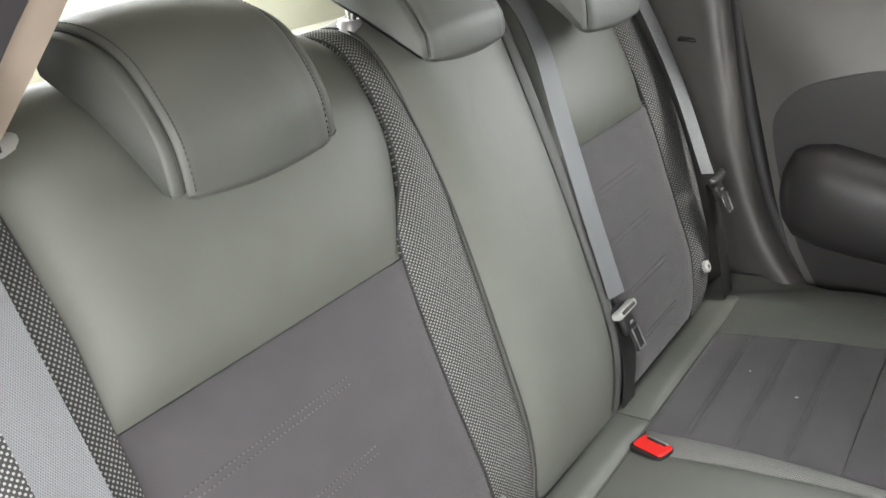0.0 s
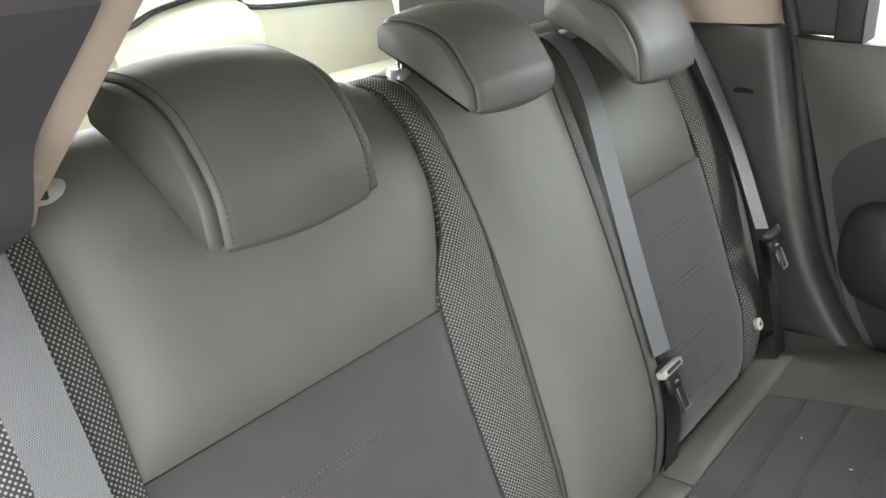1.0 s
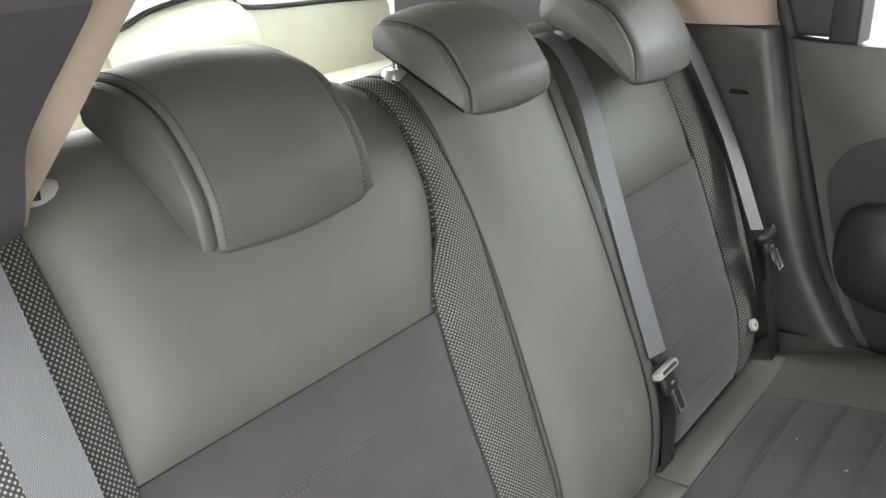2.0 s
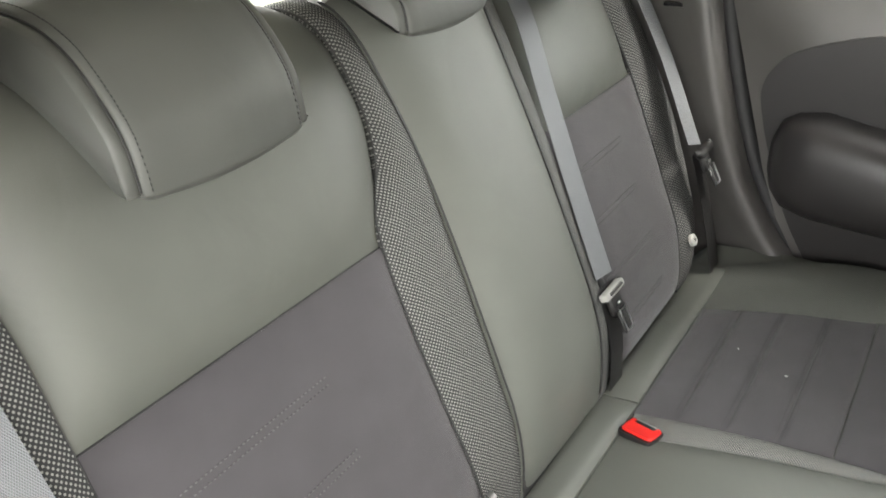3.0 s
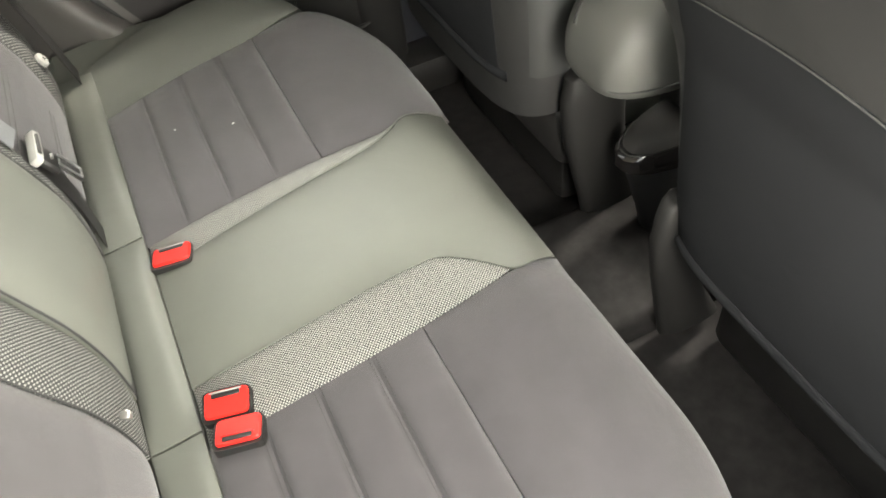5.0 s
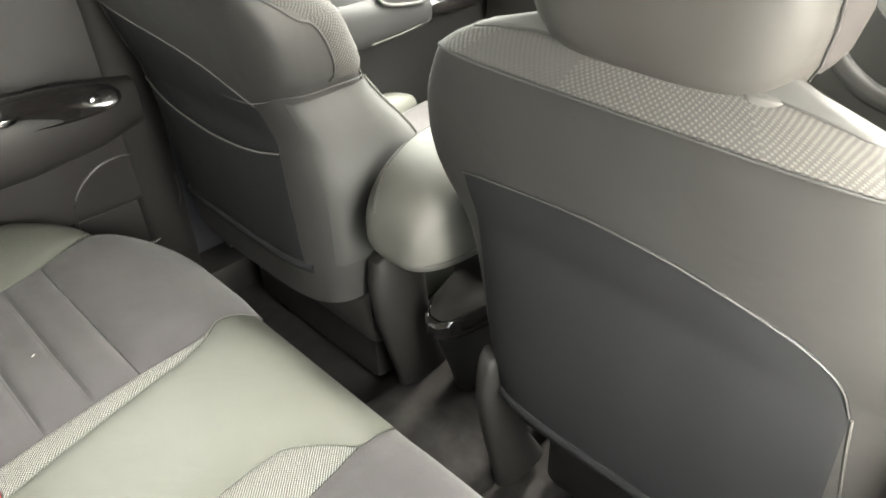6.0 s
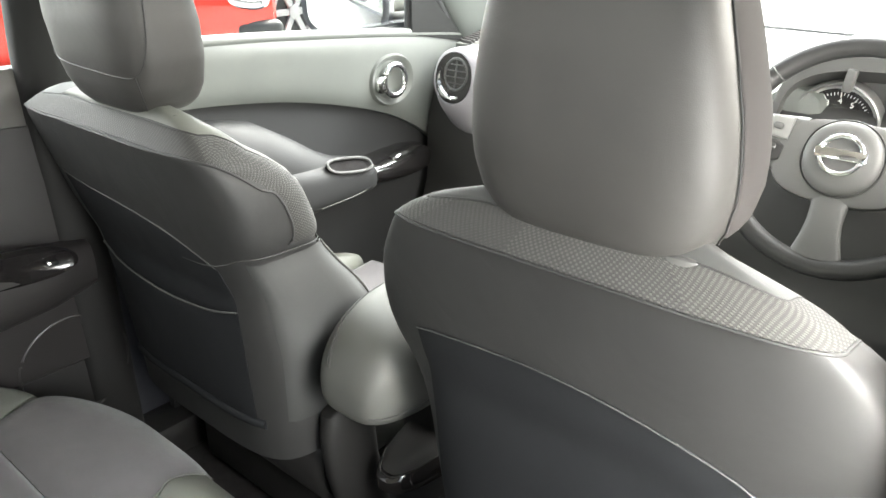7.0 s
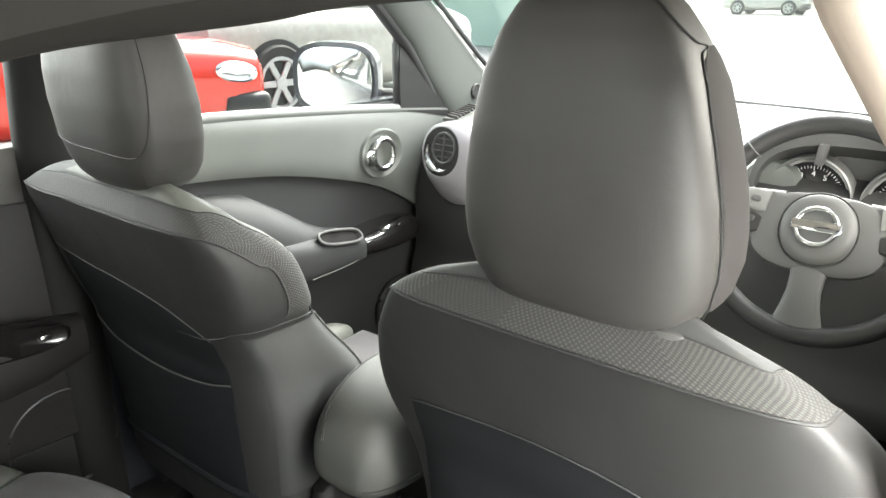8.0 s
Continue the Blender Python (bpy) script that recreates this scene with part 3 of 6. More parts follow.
O_L = [(0.066, 0.442), (0.20, 0.475), (0.32, 0.503), (0.43, 0.560), (0.47, 0.60)]
O_R = [(a, -b) for a, b in O_L]
CH = [0.0648, 0.125, 0.190, 0.257, 0.324]
for inner, outer, sg in ((K_L, O_L, 1), (K_R, O_R, -1)):
    for a, b in zip(CH, CH[1:]):
        lo, hi = (by_x(inner, a, b, 5), by_x(outer, a, b, 5)) if sg > 0 else (by_x(outer, a, b, 5), by_x(inner, a, b, 5))
        part("cloth_channel", ruled(lo, hi, cushion_surf, 30, 18, 0.0085, 5, dip=0.003), CLOTH, bench, "charcoal suede-like cloth channel")
    for x in CH[1:-1]:
        for d in (-0.004, 0.004):
            a, b = by_x(inner, x, x + 0.001, 2)[0][1], by_x(outer, x, x + 0.001, 2)[0][1]
            stitches([Vector(cushion_surf(x + d, a + (b - a) * k / 8)) + Vector((0, 0, 0.0045)) for k in range(9)], bench, THREAD_DARK, 60, 0.0032, 0.0005)
    y0 = 0.186 if sg > 0 else -0.148
    # front roll of cloth, its outer end swept back round the corner
    edge_in = [(0.326, by_x(inner, 0.326, 0.33, 2)[0][1]), (0.40, by_x(inner, 0.40, 0.41, 2)[0][1]), (0.457, y0), (0.50, y0 + 0.013), (0.537, y0 + 0.024)]
    edge_out = [(0.326, sg * 0.508), (0.37, sg * 0.530), (0.41, sg * 0.552), (0.43, sg * 0.566), (0.445, sg * 0.580)]
    lo, hi = (edge_in, edge_out) if sg > 0 else (edge_out, edge_in)

    def front_surf(x, y):
        far = 0.537 - 0.092 * min(max((abs(y) - 0.17) / 0.41, 0), 1)
        k = (x - 0.326) / (far - 0.326)
        edge = bench_front(y) + 0.008
        return (0.326 + k * (edge - 0.326), y, cushion_surf(0.326 + k * 0.211, y)[2])
    part("front_roll", ruled(lo, hi, front_surf, 34, 34, 0.013, 9, dip=0.004), CLOTH, bench, "charcoal cloth front roll")
    # outer bolster
    bol_in = by_x(outer, 0.067, 0.42, 10)
    bol_out = [(0.045, sg * 0.575), (0.10, sg * 0.596), (0.16, sg * 0.617), (0.22, sg * 0.634), (0.28, sg * 0.645), (0.33, sg * 0.646), (0.365, sg * 0.640), (0.395, sg * 0.625), (0.42, sg * 0.605), (0.44, sg * 0.582)]
    lo, hi = (bol_in, bol_out) if sg > 0 else (bol_out, bol_in)
    part("side_bolster", ruled(lo, hi, corner_surf, 14, 40, 0.012, 3), MESH_FINE, bench, "fine grey mesh side bolster")
for c in (C_L, C_R):
    part("seam_piping", tube([Vector(cushion_surf(a, b)) for a, b in by_x(c, 0.07, 0.53, 14)], 0.0010, 6, 60), LEATHER, bench)
rooted(bench, (0.25, 0, 0.42))


def belt_buckle(at, turn, tilt, slot, label):
    """A black housing with a red release button; its slot faces the belt."""
    t = thing("belt_buckle", label, "seat belt buckle", group="rear belt buckles")
    m = pose(*at, tilt, -6, turn)
    prof = []
    for z, k in ((-0.055, 0.86), (-0.02, 0.98), (0.0, 1.0), (0.003, 0.98)):
        prof.append([m @ p for p in oval((0, 0, z), (0.0275 * k, 0, 0), (0, 0.0195 * k, 0), 7, 32)])
    part("housing", loft(prof), PLASTIC, t)
    prof = [[m @ p for p in oval((0.001, 0.001, z), (0.0245 * k, 0, 0), (0, 0.0155 * k, 0), 8, 32)] for z, k in ((0.001, 1.0), (0.005, 1.0), (0.0068, 0.95))]
    part("release_button", loft(prof), RED, t, "bright red release button")
    part("slot", block((0.032, 0.0055, 0.004), (0, 0, 0), 0.001, 1, m @ Matrix.Translation((0.001, slot, 0.0062))), PLASTIC, t)
    part("slot_rim", block((0.036, 0.002, 0.003), (0, 0, 0), 0.0008, 1, m @ Matrix.Translation((0.001, slot + 0.004, 0.0066))), PLASTIC_PALE if slot > 0 else RED, t)
    return rooted(t, at)


belt_buckle((0.098, -0.166, 0.680), -17, 8, 0.010, "red and black belt buckle standing at the back of the cushion")
belt_buckle((0.100, -0.204, 0.679), -17, -4, -0.009, "red and black belt buckle leaning at the back of the cushion")
belt_buckle((0.092, 0.088, 0.672), -14, -4, 0.010, "red belt buckle sunk between cushion and backrest")


def belt_tongue(at, m0, parent, mat):
    """Plastic-headed steel tongue on the webbing."""
    m = pose(*at) @ m0
    head = [(0.005, -0.030, 0.007), (0.005, -0.030, 0.002), (0.005, -0.026, -0.002), (0.005, -0.012, -0.003), (0.005, 0.012, -0.003), (0.005, 0.026, -0.002), (0.005, 0.030, 0.002), (0.005, 0.030, 0.007)]
    if mat is not PLASTIC:
        part("tongue_head", block((0.015, 0.060, 0.012), (0, 0, 0), 0.004, 2, m @ Matrix.Translation((0.004, 0, -0.001))), mat, parent, "moulded plastic tongue head")
        part("tongue_lip", block((0.004, 0.040, 0.005), (0, 0, 0), 0.001, 1, m @ Matrix.Translation((0.0115, 0, 0.0))), PLASTIC_GREY, parent, "dark webbing slot")
    else:
        part("tongue_head", tube([m @ Vector(p) for p in head], [0.004, 0.006, 0.008, 0.0085, 0.0085, 0.008, 0.006, 0.004], 10), mat, parent, "moulded plastic tongue head")
    part("tongue_base", block((0.010, 0.034, 0.030), (0, 0, 0), 0.003, 1, m @ Matrix.Translation((0.0, 0.0, -0.022))), PLASTIC, parent, "black tongue base")
    part("tongue_plate", block((0.004, 0.026, 0.036), (0, 0, 0), 0.002, 1, m @ Matrix.Translation((0.006, 0, -0.050))), PLASTIC, parent, "black tongue cover")
    frame_line = [(0.009, -0.009, -0.030), (0.009, -0.009, -0.064), (0.009, 0.009, -0.064), (0.009, 0.009, -0.030)]
    part("tongue_edge", tube([m @ Vector(p) for p in frame_line], 0.0014, 6), STEEL, parent, "bright steel tongue edge")
    part("tongue_tab", block((0.003, 0.010, 0.004), (0, 0, 0), 0.0008, 1, m @ Matrix.Translation((0.0075, 0.0, -0.022))), STEEL, parent, "bright steel tab")


def rear_belt(pts, low, at, mat, label, side=(0, 1, 0)):
    t = thing("seat_belt", label, "seat belt", group="rear seat belts")
    part("webbing", ribbon(pts, 0.047, side), WEBBING, t, "grey woven webbing")
    part("lower_webbing", ribbon(low, 0.044, side, 0.0016, 20), PLASTIC, t, "black lower webbing")
    if at:
        belt_tongue(at, pose(0, 0, 0, 0, -26, 0), t, mat)
    return rooted(t, low[-1])


def on_back(y, s, out):
    return back_surf(out)(y, s)


rear_belt([on_back(0.224, 1.36, 0.030), on_back(0.245, 1.28, 0.032), on_back(0.250, 1.19, 0.031), on_back(0.227, 1.07, 0.030), on_back(0.201, 0.95, 0.030), on_back(0.180, 0.835, 0.030)],
          [on_back(0.180, 0.822, 0.024), on_back(0.175, 0.75, 0.018), on_back(0.172, 0.665, 0.012)], on_back(0.179, 0.815, 0.030), PLASTIC_PALE,
          "grey belt of the middle place with a pale tongue")
rear_belt([(-0.30, 0.60, 1.34), (-0.208, 0.620, 1.237), (-0.110, 0.616, 1.073), (-0.013, 0.555, 0.915)],
          [(-0.008, 0.552, 0.903), (0.02, 0.556, 0.80), (0.045, 0.560, 0.68)], (0.0, 0.552, 0.909), PLASTIC,
          "grey belt hanging down beside the far pillar")
rear_belt([on_back(-0.570, 1.40, 0.03), on_back(-0.576, 1.30, 0.036), on_back(-0.585, 1.18, 0.034), on_back(-0.587, 1.05, 0.03), on_back(-0.590, 0.90, 0.026)],
          [on_back(-0.590, 0.89, 0.024), on_back(-0.600, 0.78, 0.02), on_back(-0.61, 0.67, 0.014)], None, PLASTIC,
          "grey belt lying over the mesh side bolster")


def anchor_tag(y, s, turn, k0=1.0, mat=PLASTIC_PALE):
    """The small pale marker of the child-seat anchor, sewn into the seam."""
    t = thing("anchor_tag", "small pale child-seat anchor tag sewn to the backrest", "tag", group="anchor tags")
    m = pose(*on_back(y, s, 0.016), 0, 64, turn)
    part("button", loft([[m @ p for p in oval((0, 0, z), (0.0105 * k * k0, 0, 0), (0, 0.0115 * k * k0, 0), 2.4, 24)] for z, k in ((-0.004, 1), (0.002, 1), (0.0035, 0.8))]), mat, t)
    part("symbol", block((0.006 * k0, 0.005 * k0, 0.002), (0, 0, 0), 0.0006, 1, m @ Matrix.Translation((0, 0, 0.0035))), PLASTIC_GREY, t)
    return rooted(t, on_back(y, s, 0.0))


anchor_tag(0.518, 0.744, 0)
anchor_tag(-0.178, 0.742, 70, 0.5, STEEL)

knob = thing("backrest_release", "pale grey rounded seat release knob on the backrest shoulder", "release knob")
cap = part("cap", loft([oval((-0.255 + dx, -0.498, z), (0.016 * k, 0, 0), (0, 0.021 * k, 0), 2.3, 36) for z, k, dx in ((1.244, 0.80, 0), (1.247, 0.95, 0), (1.251, 1.0, 0), (1.256, 0.97, -0.001), (1.260, 0.84, -0.002), (1.262, 0.62, -0.002), (1.263, 0.3, -0.002))]), PLASTIC_PALE, knob)
part("catch", loft([oval((-0.240, -0.508, z), (0.0040 * k, 0, 0), (0, 0.0035 * k, 0), 2.2, 16) for z, k in ((1.252, 1.0), (1.260, 1.0), (1.262, 0.6))]), PLASTIC, cap, "small black catch")
part("collar", loft([oval((-0.255, -0.498, z), (0.016 * k, 0, 0), (0, 0.019 * k, 0), 2.2, 28) for z, k in ((1.205, 1.0), (1.238, 1.0), (1.244, 0.88))]), PLASTIC, knob, "black collar")
rooted(knob, (-0.255, -0.498, 1.205))


def lint(at, size, turn):
    t = thing("lint_fleck", "tiny white lint fleck lying on the cloth seat cushion", "lint", group="lint flecks")
    part("fibre", tube([Vector(at) + Vector((math.cos(turn) * size * k, math.sin(turn) * size * k, 0.0004 * (k * k))) for k in (-1, -0.3, 0.4, 1)], 0.0007, 6, 8), WHITE, t)
    return rooted(t, at)


lint((0.235, 0.290, cushion_surf(0.235, 0.290)[2] + 0.0062), 0.0022, 0.4)
lint((0.155, 0.330, cushion_surf(0.155, 0.330)[2] + 0.0062), 0.0016, 1.9)

# ---- front seats ----
# each backrest: half widths towards +y and -y and depth, by height; the shoulder crease lies at z = 1.15
SEAT_DRIVER = {"x0": 0.590, "yc": -0.386, "n": 4.6,
               "plus": [(0.62, 0.252), (0.74, 0.272), (0.84, 0.284), (0.885, 0.295), (0.93, 0.325), (0.975, 0.330), (1.02, 0.320), (1.08, 0.294), (1.12, 0.264), (1.145, 0.243), (1.165, 0.222), (1.18, 0.188), (1.193, 0.146), (1.203, 0.112), (1.207, 0.085)],
               "minus": [(0.62, 0.238), (0.74, 0.245), (0.84, 0.262), (0.885, 0.271), (0.93, 0.280), (0.975, 0.284), (1.02, 0.281), (1.08, 0.272), (1.12, 0.253), (1.145, 0.233), (1.165, 0.202), (1.18, 0.166), (1.193, 0.125), (1.203, 0.100), (1.207, 0.080)],
               "deep": [(0.50, 0.240), (0.80, 0.240), (0.90, 0.226), (0.97, 0.197), (1.02, 0.160), (1.10, 0.109), (1.16, 0.066), (1.18, 0.034), (1.193, 0.019), (1.203, 0.012), (1.207, 0.008)]}
SEAT_PASSENGER = {"x0": 0.528, "yc": 0.370, "n": 4.6,
                  "plus": [(0.62, 0.226), (0.74, 0.236), (0.84, 0.260), (0.885, 0.277), (0.93, 0.300), (0.975, 0.316), (1.02, 0.318), (1.08, 0.318), (1.12, 0.315), (1.145, 0.300), (1.165, 0.260), (1.18, 0.221), (1.193, 0.175), (1.203, 0.121), (1.207, 0.084)],
                  "minus": [(0.62, 0.238), (0.74, 0.250), (0.84, 0.258), (0.885, 0.250), (0.93, 0.247), (0.975, 0.243), (0.990, 0.238), (1.006, 0.254), (1.02, 0.261), (1.08, 0.267), (1.12, 0.261), (1.145, 0.249), (1.165, 0.221), (1.18, 0.186), (1.193, 0.152), (1.203, 0.110), (1.207, 0.082)],
                  "deep": [(0.50, 0.281), (0.80, 0.270), (0.88, 0.236), (0.93, 0.195), (0.985, 0.171), (1.02, 0.172), (1.10, 0.160), (1.14, 0.124), (1.16, 0.094), (1.18, 0.058), (1.193, 0.034), (1.203, 0.020), (1.207, 0.012)]}
CREASE = 1.150


def along(table, z):
    if z <= table[0][0]:
        return table[0][1]
    for (a, p), (b, q) in zip(table, table[1:]):
        if z <= b:
            return p + (q - p) * (z - a) / (b - a)
    return table[-1][1]


def soft(table, z):
    """A table's value, eased over its corners."""
    return sum(along(table, z + d) * w for d, w in ((-0.018, 1), (-0.009, 2), (0, 3), (0.009, 2), (0.018, 1))) / 9 if z < 1.17 else along(table, z) * min((z - 1.17) / 0.02, 1) + soft(table, 1.1699) / along(table, 1.17) * along(table, z) * max(1 - (z - 1.17) / 0.02, 0)


def seat_x(sh, z):
    """Where the seat's back surface stands at a height."""
    k = min(max((0.95 - z) / 0.06, 0), 1)
    k = k * k * (3 - 2 * k)
    x = sh["x0"] - 0.30 * (z - 1.165) + 0.95 * max(z - CREASE, 0)
    return x * (1 - k) + (sh["x0"] + 0.0735 + 0.05 * (0.92 - z)) * k


def seat_point(sh, k, z, lift=0.0):
    """A point of the backrest at the angle k in degrees (0: front, 90: towards +y, 180: back)."""
    ca, sa = math.cos(radians(k)), math.sin(radians(k))
    d = soft(sh["deep"], z) / 2
    w = soft(sh["plus" if sa > 0 else "minus"], z) + lift
    e = 2 / sh["n"]
    return Vector((seat_x(sh, z) + d + (d + lift) * math.copysign(abs(ca) ** e, ca), sh["yc"] + w * math.copysign(abs(sa) ** e, sa), z))


def seat_rings(sh):
    zs = [0.62 + 0.02 * i for i in range(15)] + [0.91 + 0.01 * i for i in range(7)] + [0.975, 0.982, 0.988, 0.994, 1.0, 1.006, 1.012] + [1.02 + 0.015 * i for i in range(8)] + [1.134, 1.143, 1.148, 1.150, 1.152, 1.157, 1.165, 1.172, 1.18, 1.187, 1.193, 1.199, 1.203, 1.207]
    return [[seat_point(sh, 360 * i / 96, z) for i in range(96)] for z in zs]


def seat_back_surf(sh):
    def f(y, z):
        d = soft(sh["deep"], z)
        w = soft(sh["plus" if y > sh["yc"] else "minus"], z)
        k = min(abs(y - sh["yc"]) / w, 0.999)
        return (seat_x(sh, z) + d / 2 * (1 - (1 - k ** sh["n"]) ** (1 / sh["n"])), y, z)
    return f


def patch(grid, mat, parent, name, label=""):
    """A sheet of cloth or mesh laid on a body: rows of points, laid out in metres for its weave."""
    bm = bmesh.new()
    uvl = bm.loops.layers.uv.new("UVMap")
    rows, run, last = [], 0.0, None
    for row in grid:
        mid = row[len(row) // 2]
        run += (mid - last).length if last else 0
        last = mid
        out, up, was = [], 0.0, None
        for p in row:
            up += (p - was).length if was else 0
            was = p
            out.append((bm.verts.new(p), up))
        rows.append((run, out, up))
    for (ra, r0, ua), (rb, r1, ub) in zip(rows, rows[1:]):
        for j in range(len(r0) - 1):
            four = ((r0[j], ra, ua), (r0[j + 1], ra, ua), (r1[j + 1], rb, ub), (r1[j], rb, ub))
            fc = bm.faces.new([v for (v, up), run, total in four])
            for lp, ((v, up), run, total) in zip(fc.loops, four):
                lp[uvl].uv = (run, up - total / 2)
    return part(name, bm, mat, parent, label)


def shoulder_band(t, sh, low, top, bands, over):
    """Mesh over the shoulder between two lines (angle, height); bands: from, to, material, name."""
    n = 145
    lo, hi = spline2(low, n), spline2(top, n)
    for a0, a1, mt, nm in bands:
        i0, i1 = int(a0 * (n - 1)), int(a1 * (n - 1))
        grid = []
        for i in range(i0, i1 + 1):
            (ka, za), (kb, zb) = lo[i], hi[i]
            grid.append([seat_point(sh, ka + (kb - ka) * j / 12, za + (zb - za) * j / 12, 0.0016 if 0 < j < 12 else -0.001) for j in range(13)])
        patch(grid, mt, t, nm)
    part("seam_piping", tube([seat_point(sh, k, z, 0.0006) for k, z in lo[::2]], 0.0018, 6), THREAD_DARK, t)
    part("seam_piping", tube([seat_point(sh, k, z, 0.0003) for k, z in hi[::2]], 0.0009, 6), THREAD_DARK, t)
    # the grey leatherette of the sitting side comes over the top as far as the band
    cols = [q for q in hi[12:-12:3] if q[1] > 1.148]
    patch([[seat_point(sh, k, z + (1.2068 - z) * j / 8, 0.0012 if j else -0.0005) for j in range(9)] for k, z in cols], over, t, "top_panel", "grey leatherette over the top of the backrest")
    patch([[seat_point(sh, -62 + 124 * j / 24, z, 0.0015) for j in range(25)] for z in [0.64 + 0.5668 * i / 30 for i in range(31)]], LEATHER, t, "front_panel", "grey leatherette sitting side")
    return lo


def seat_extras(t, f, yc, pocket, hem, half, seam, cloth, edge, r):
    low = [(a, hem + 0.006) for a, b in pocket]
    part("map_pocket", ruled(low, pocket, f, 26, 40, 0.003, 8, skirt=0.004, dip=-0.001, swap=True), cloth, t, "charcoal map pocket")
    part("pocket_edge", tube([Vector(f(a, b)) + Vector((-0.003, 0, 0)) for a, b in pocket], r, 8, 70), edge, t, "elastic pocket edge")
    part("lower_hem", tube([Vector(f(yc + k * half / 10, hem)) + Vector((0.002, 0, 0)) for k in range(-10, 11)], 0.009, 10), cloth, t, "padded lower hem")
    if seam:
        part("back_seam", tube([Vector(f(a, b)) + Vector((-0.001, 0, 0)) for a, b in seam], 0.0010, 6, 60), HEM_GREY, t)


# front headrests: height, half width and half depth
PAD_DRIVER = [(-0.160, 0.075, 0.034), (-0.155, 0.092, 0.048), (-0.143, 0.108, 0.058), (-0.122, 0.121, 0.064), (-0.092, 0.129, 0.067), (-0.066, 0.130, 0.068), (-0.026, 0.127, 0.066), (0.024, 0.117, 0.062),
              (0.068, 0.106, 0.055), (0.104, 0.090, 0.046), (0.130, 0.072, 0.036), (0.148, 0.053, 0.024), (0.158, 0.034, 0.012)]
PAD_PASSENGER = [(-0.140, 0.060, 0.030), (-0.135, 0.082, 0.043), (-0.122, 0.104, 0.054), (-0.098, 0.122, 0.061), (-0.060, 0.134, 0.065), (-0.015, 0.138, 0.066), (0.028, 0.136, 0.063),
                 (0.067, 0.127, 0.057), (0.112, 0.108, 0.047), (0.140, 0.088, 0.037), (0.157, 0.066, 0.026), (0.166, 0.042, 0.014)]


def front_headrest(xc, yc, zc, label, seams, W, deep=1.0, n=3.5):
    t = thing("front_headrest", label, "headrest", group="front headrests")
    rings = []
    for i in range(45):
        h = W[0][0] + (W[-1][0] - W[0][0]) * i / 44
        w = along([(a, b) for a, b, c in W], h)
        d = along([(a, c) for a, b, c in W], h) * deep
        rings.append(oval((xc - 0.10 * h, yc, zc + h), (d, 0, 0), (0, w, 0), n, 72))
    part("pad", loft(rings), LEATHER_PAD, t, "charcoal leatherette pad")

    def skin(a, h):
        """A point of the pad at the angle a round it."""
        w = along([(p, q) for p, q, c in W], h)
        d = along([(p, c) for p, q, c in W], h) * deep
        ca, sa = math.cos(a), math.sin(a)
        return Vector((xc - 0.10 * h + d * 1.012 * math.copysign(abs(ca) ** (2 / n), ca), yc + w * 1.008 * math.copysign(abs(sa) ** (2 / n), sa), zc + h))
    for line in seams:
        part("seam_piping", tube([skin(radians(a), h) for a, h in spline2(line, 50)], 0.0010, 6), THREAD_DARK, t)
    for s in (-1, 1):
        part("post", tube([(xc + 0.012, yc + s * 0.075, zc - 0.10), (xc + 0.022, yc + s * 0.075, zc - 0.22)], 0.006, 14), CHROME, t, "chrome post")
    return rooted(t, (xc, yc, zc - 0.15)), skin


def sleeve(x, y, z):
    s = thing("headrest_sleeve", "small grey plastic headrest sleeve on the seat top", "sleeve", group="headrest sleeves")
    part("collar", loft([oval((x, y, z + h), (0.014 * k, 0, 0), (0, 0.019 * k, 0), 3, 28) for h, k in ((-0.012, 1.0), (0.004, 1.0), (0.009, 0.94), (0.011, 0.75))]), SATIN, s)
    return rooted(s, (x, y, z))


# passenger's seat
PY = SEAT_PASSENGER["yc"]
seat_p = thing("car_seat", "charcoal leatherette passenger seat with a pale-edged map pocket", "car seat", group="front seats")
f_p = seat_back_surf(SEAT_PASSENGER)
part("backrest", loft(seat_rings(SEAT_PASSENGER)), LEATHER_DARK, seat_p, "charcoal leatherette backrest")
# band tones paint in how light falls round the passenger's shoulder
shoulder_band(seat_p, SEAT_PASSENGER,
              [(120, CREASE), (160, CREASE), (180, 1.153), (205, 1.152), (226, 1.152), (246, 1.149), (260, 1.142), (267, 1.126), (270, 1.098), (271, 1.052), (270, 1.006)],
              [(120, 1.174), (160, 1.184), (181, 1.184), (205, 1.184), (228, 1.182), (250, 1.179), (268, 1.174), (288, 1.156), (301, 1.12), (302, 1.06), (299, 1.006)],
              ((0.0, 0.10, NET_FAINT, "shoulder_band"), (0.10, 0.24, NET_SHADED, "mesh_band"), (0.24, 0.56, NET_FAINT, "shoulder_band"), (0.56, 1.0, NET_SHADED, "mesh_band")), LEATHER)
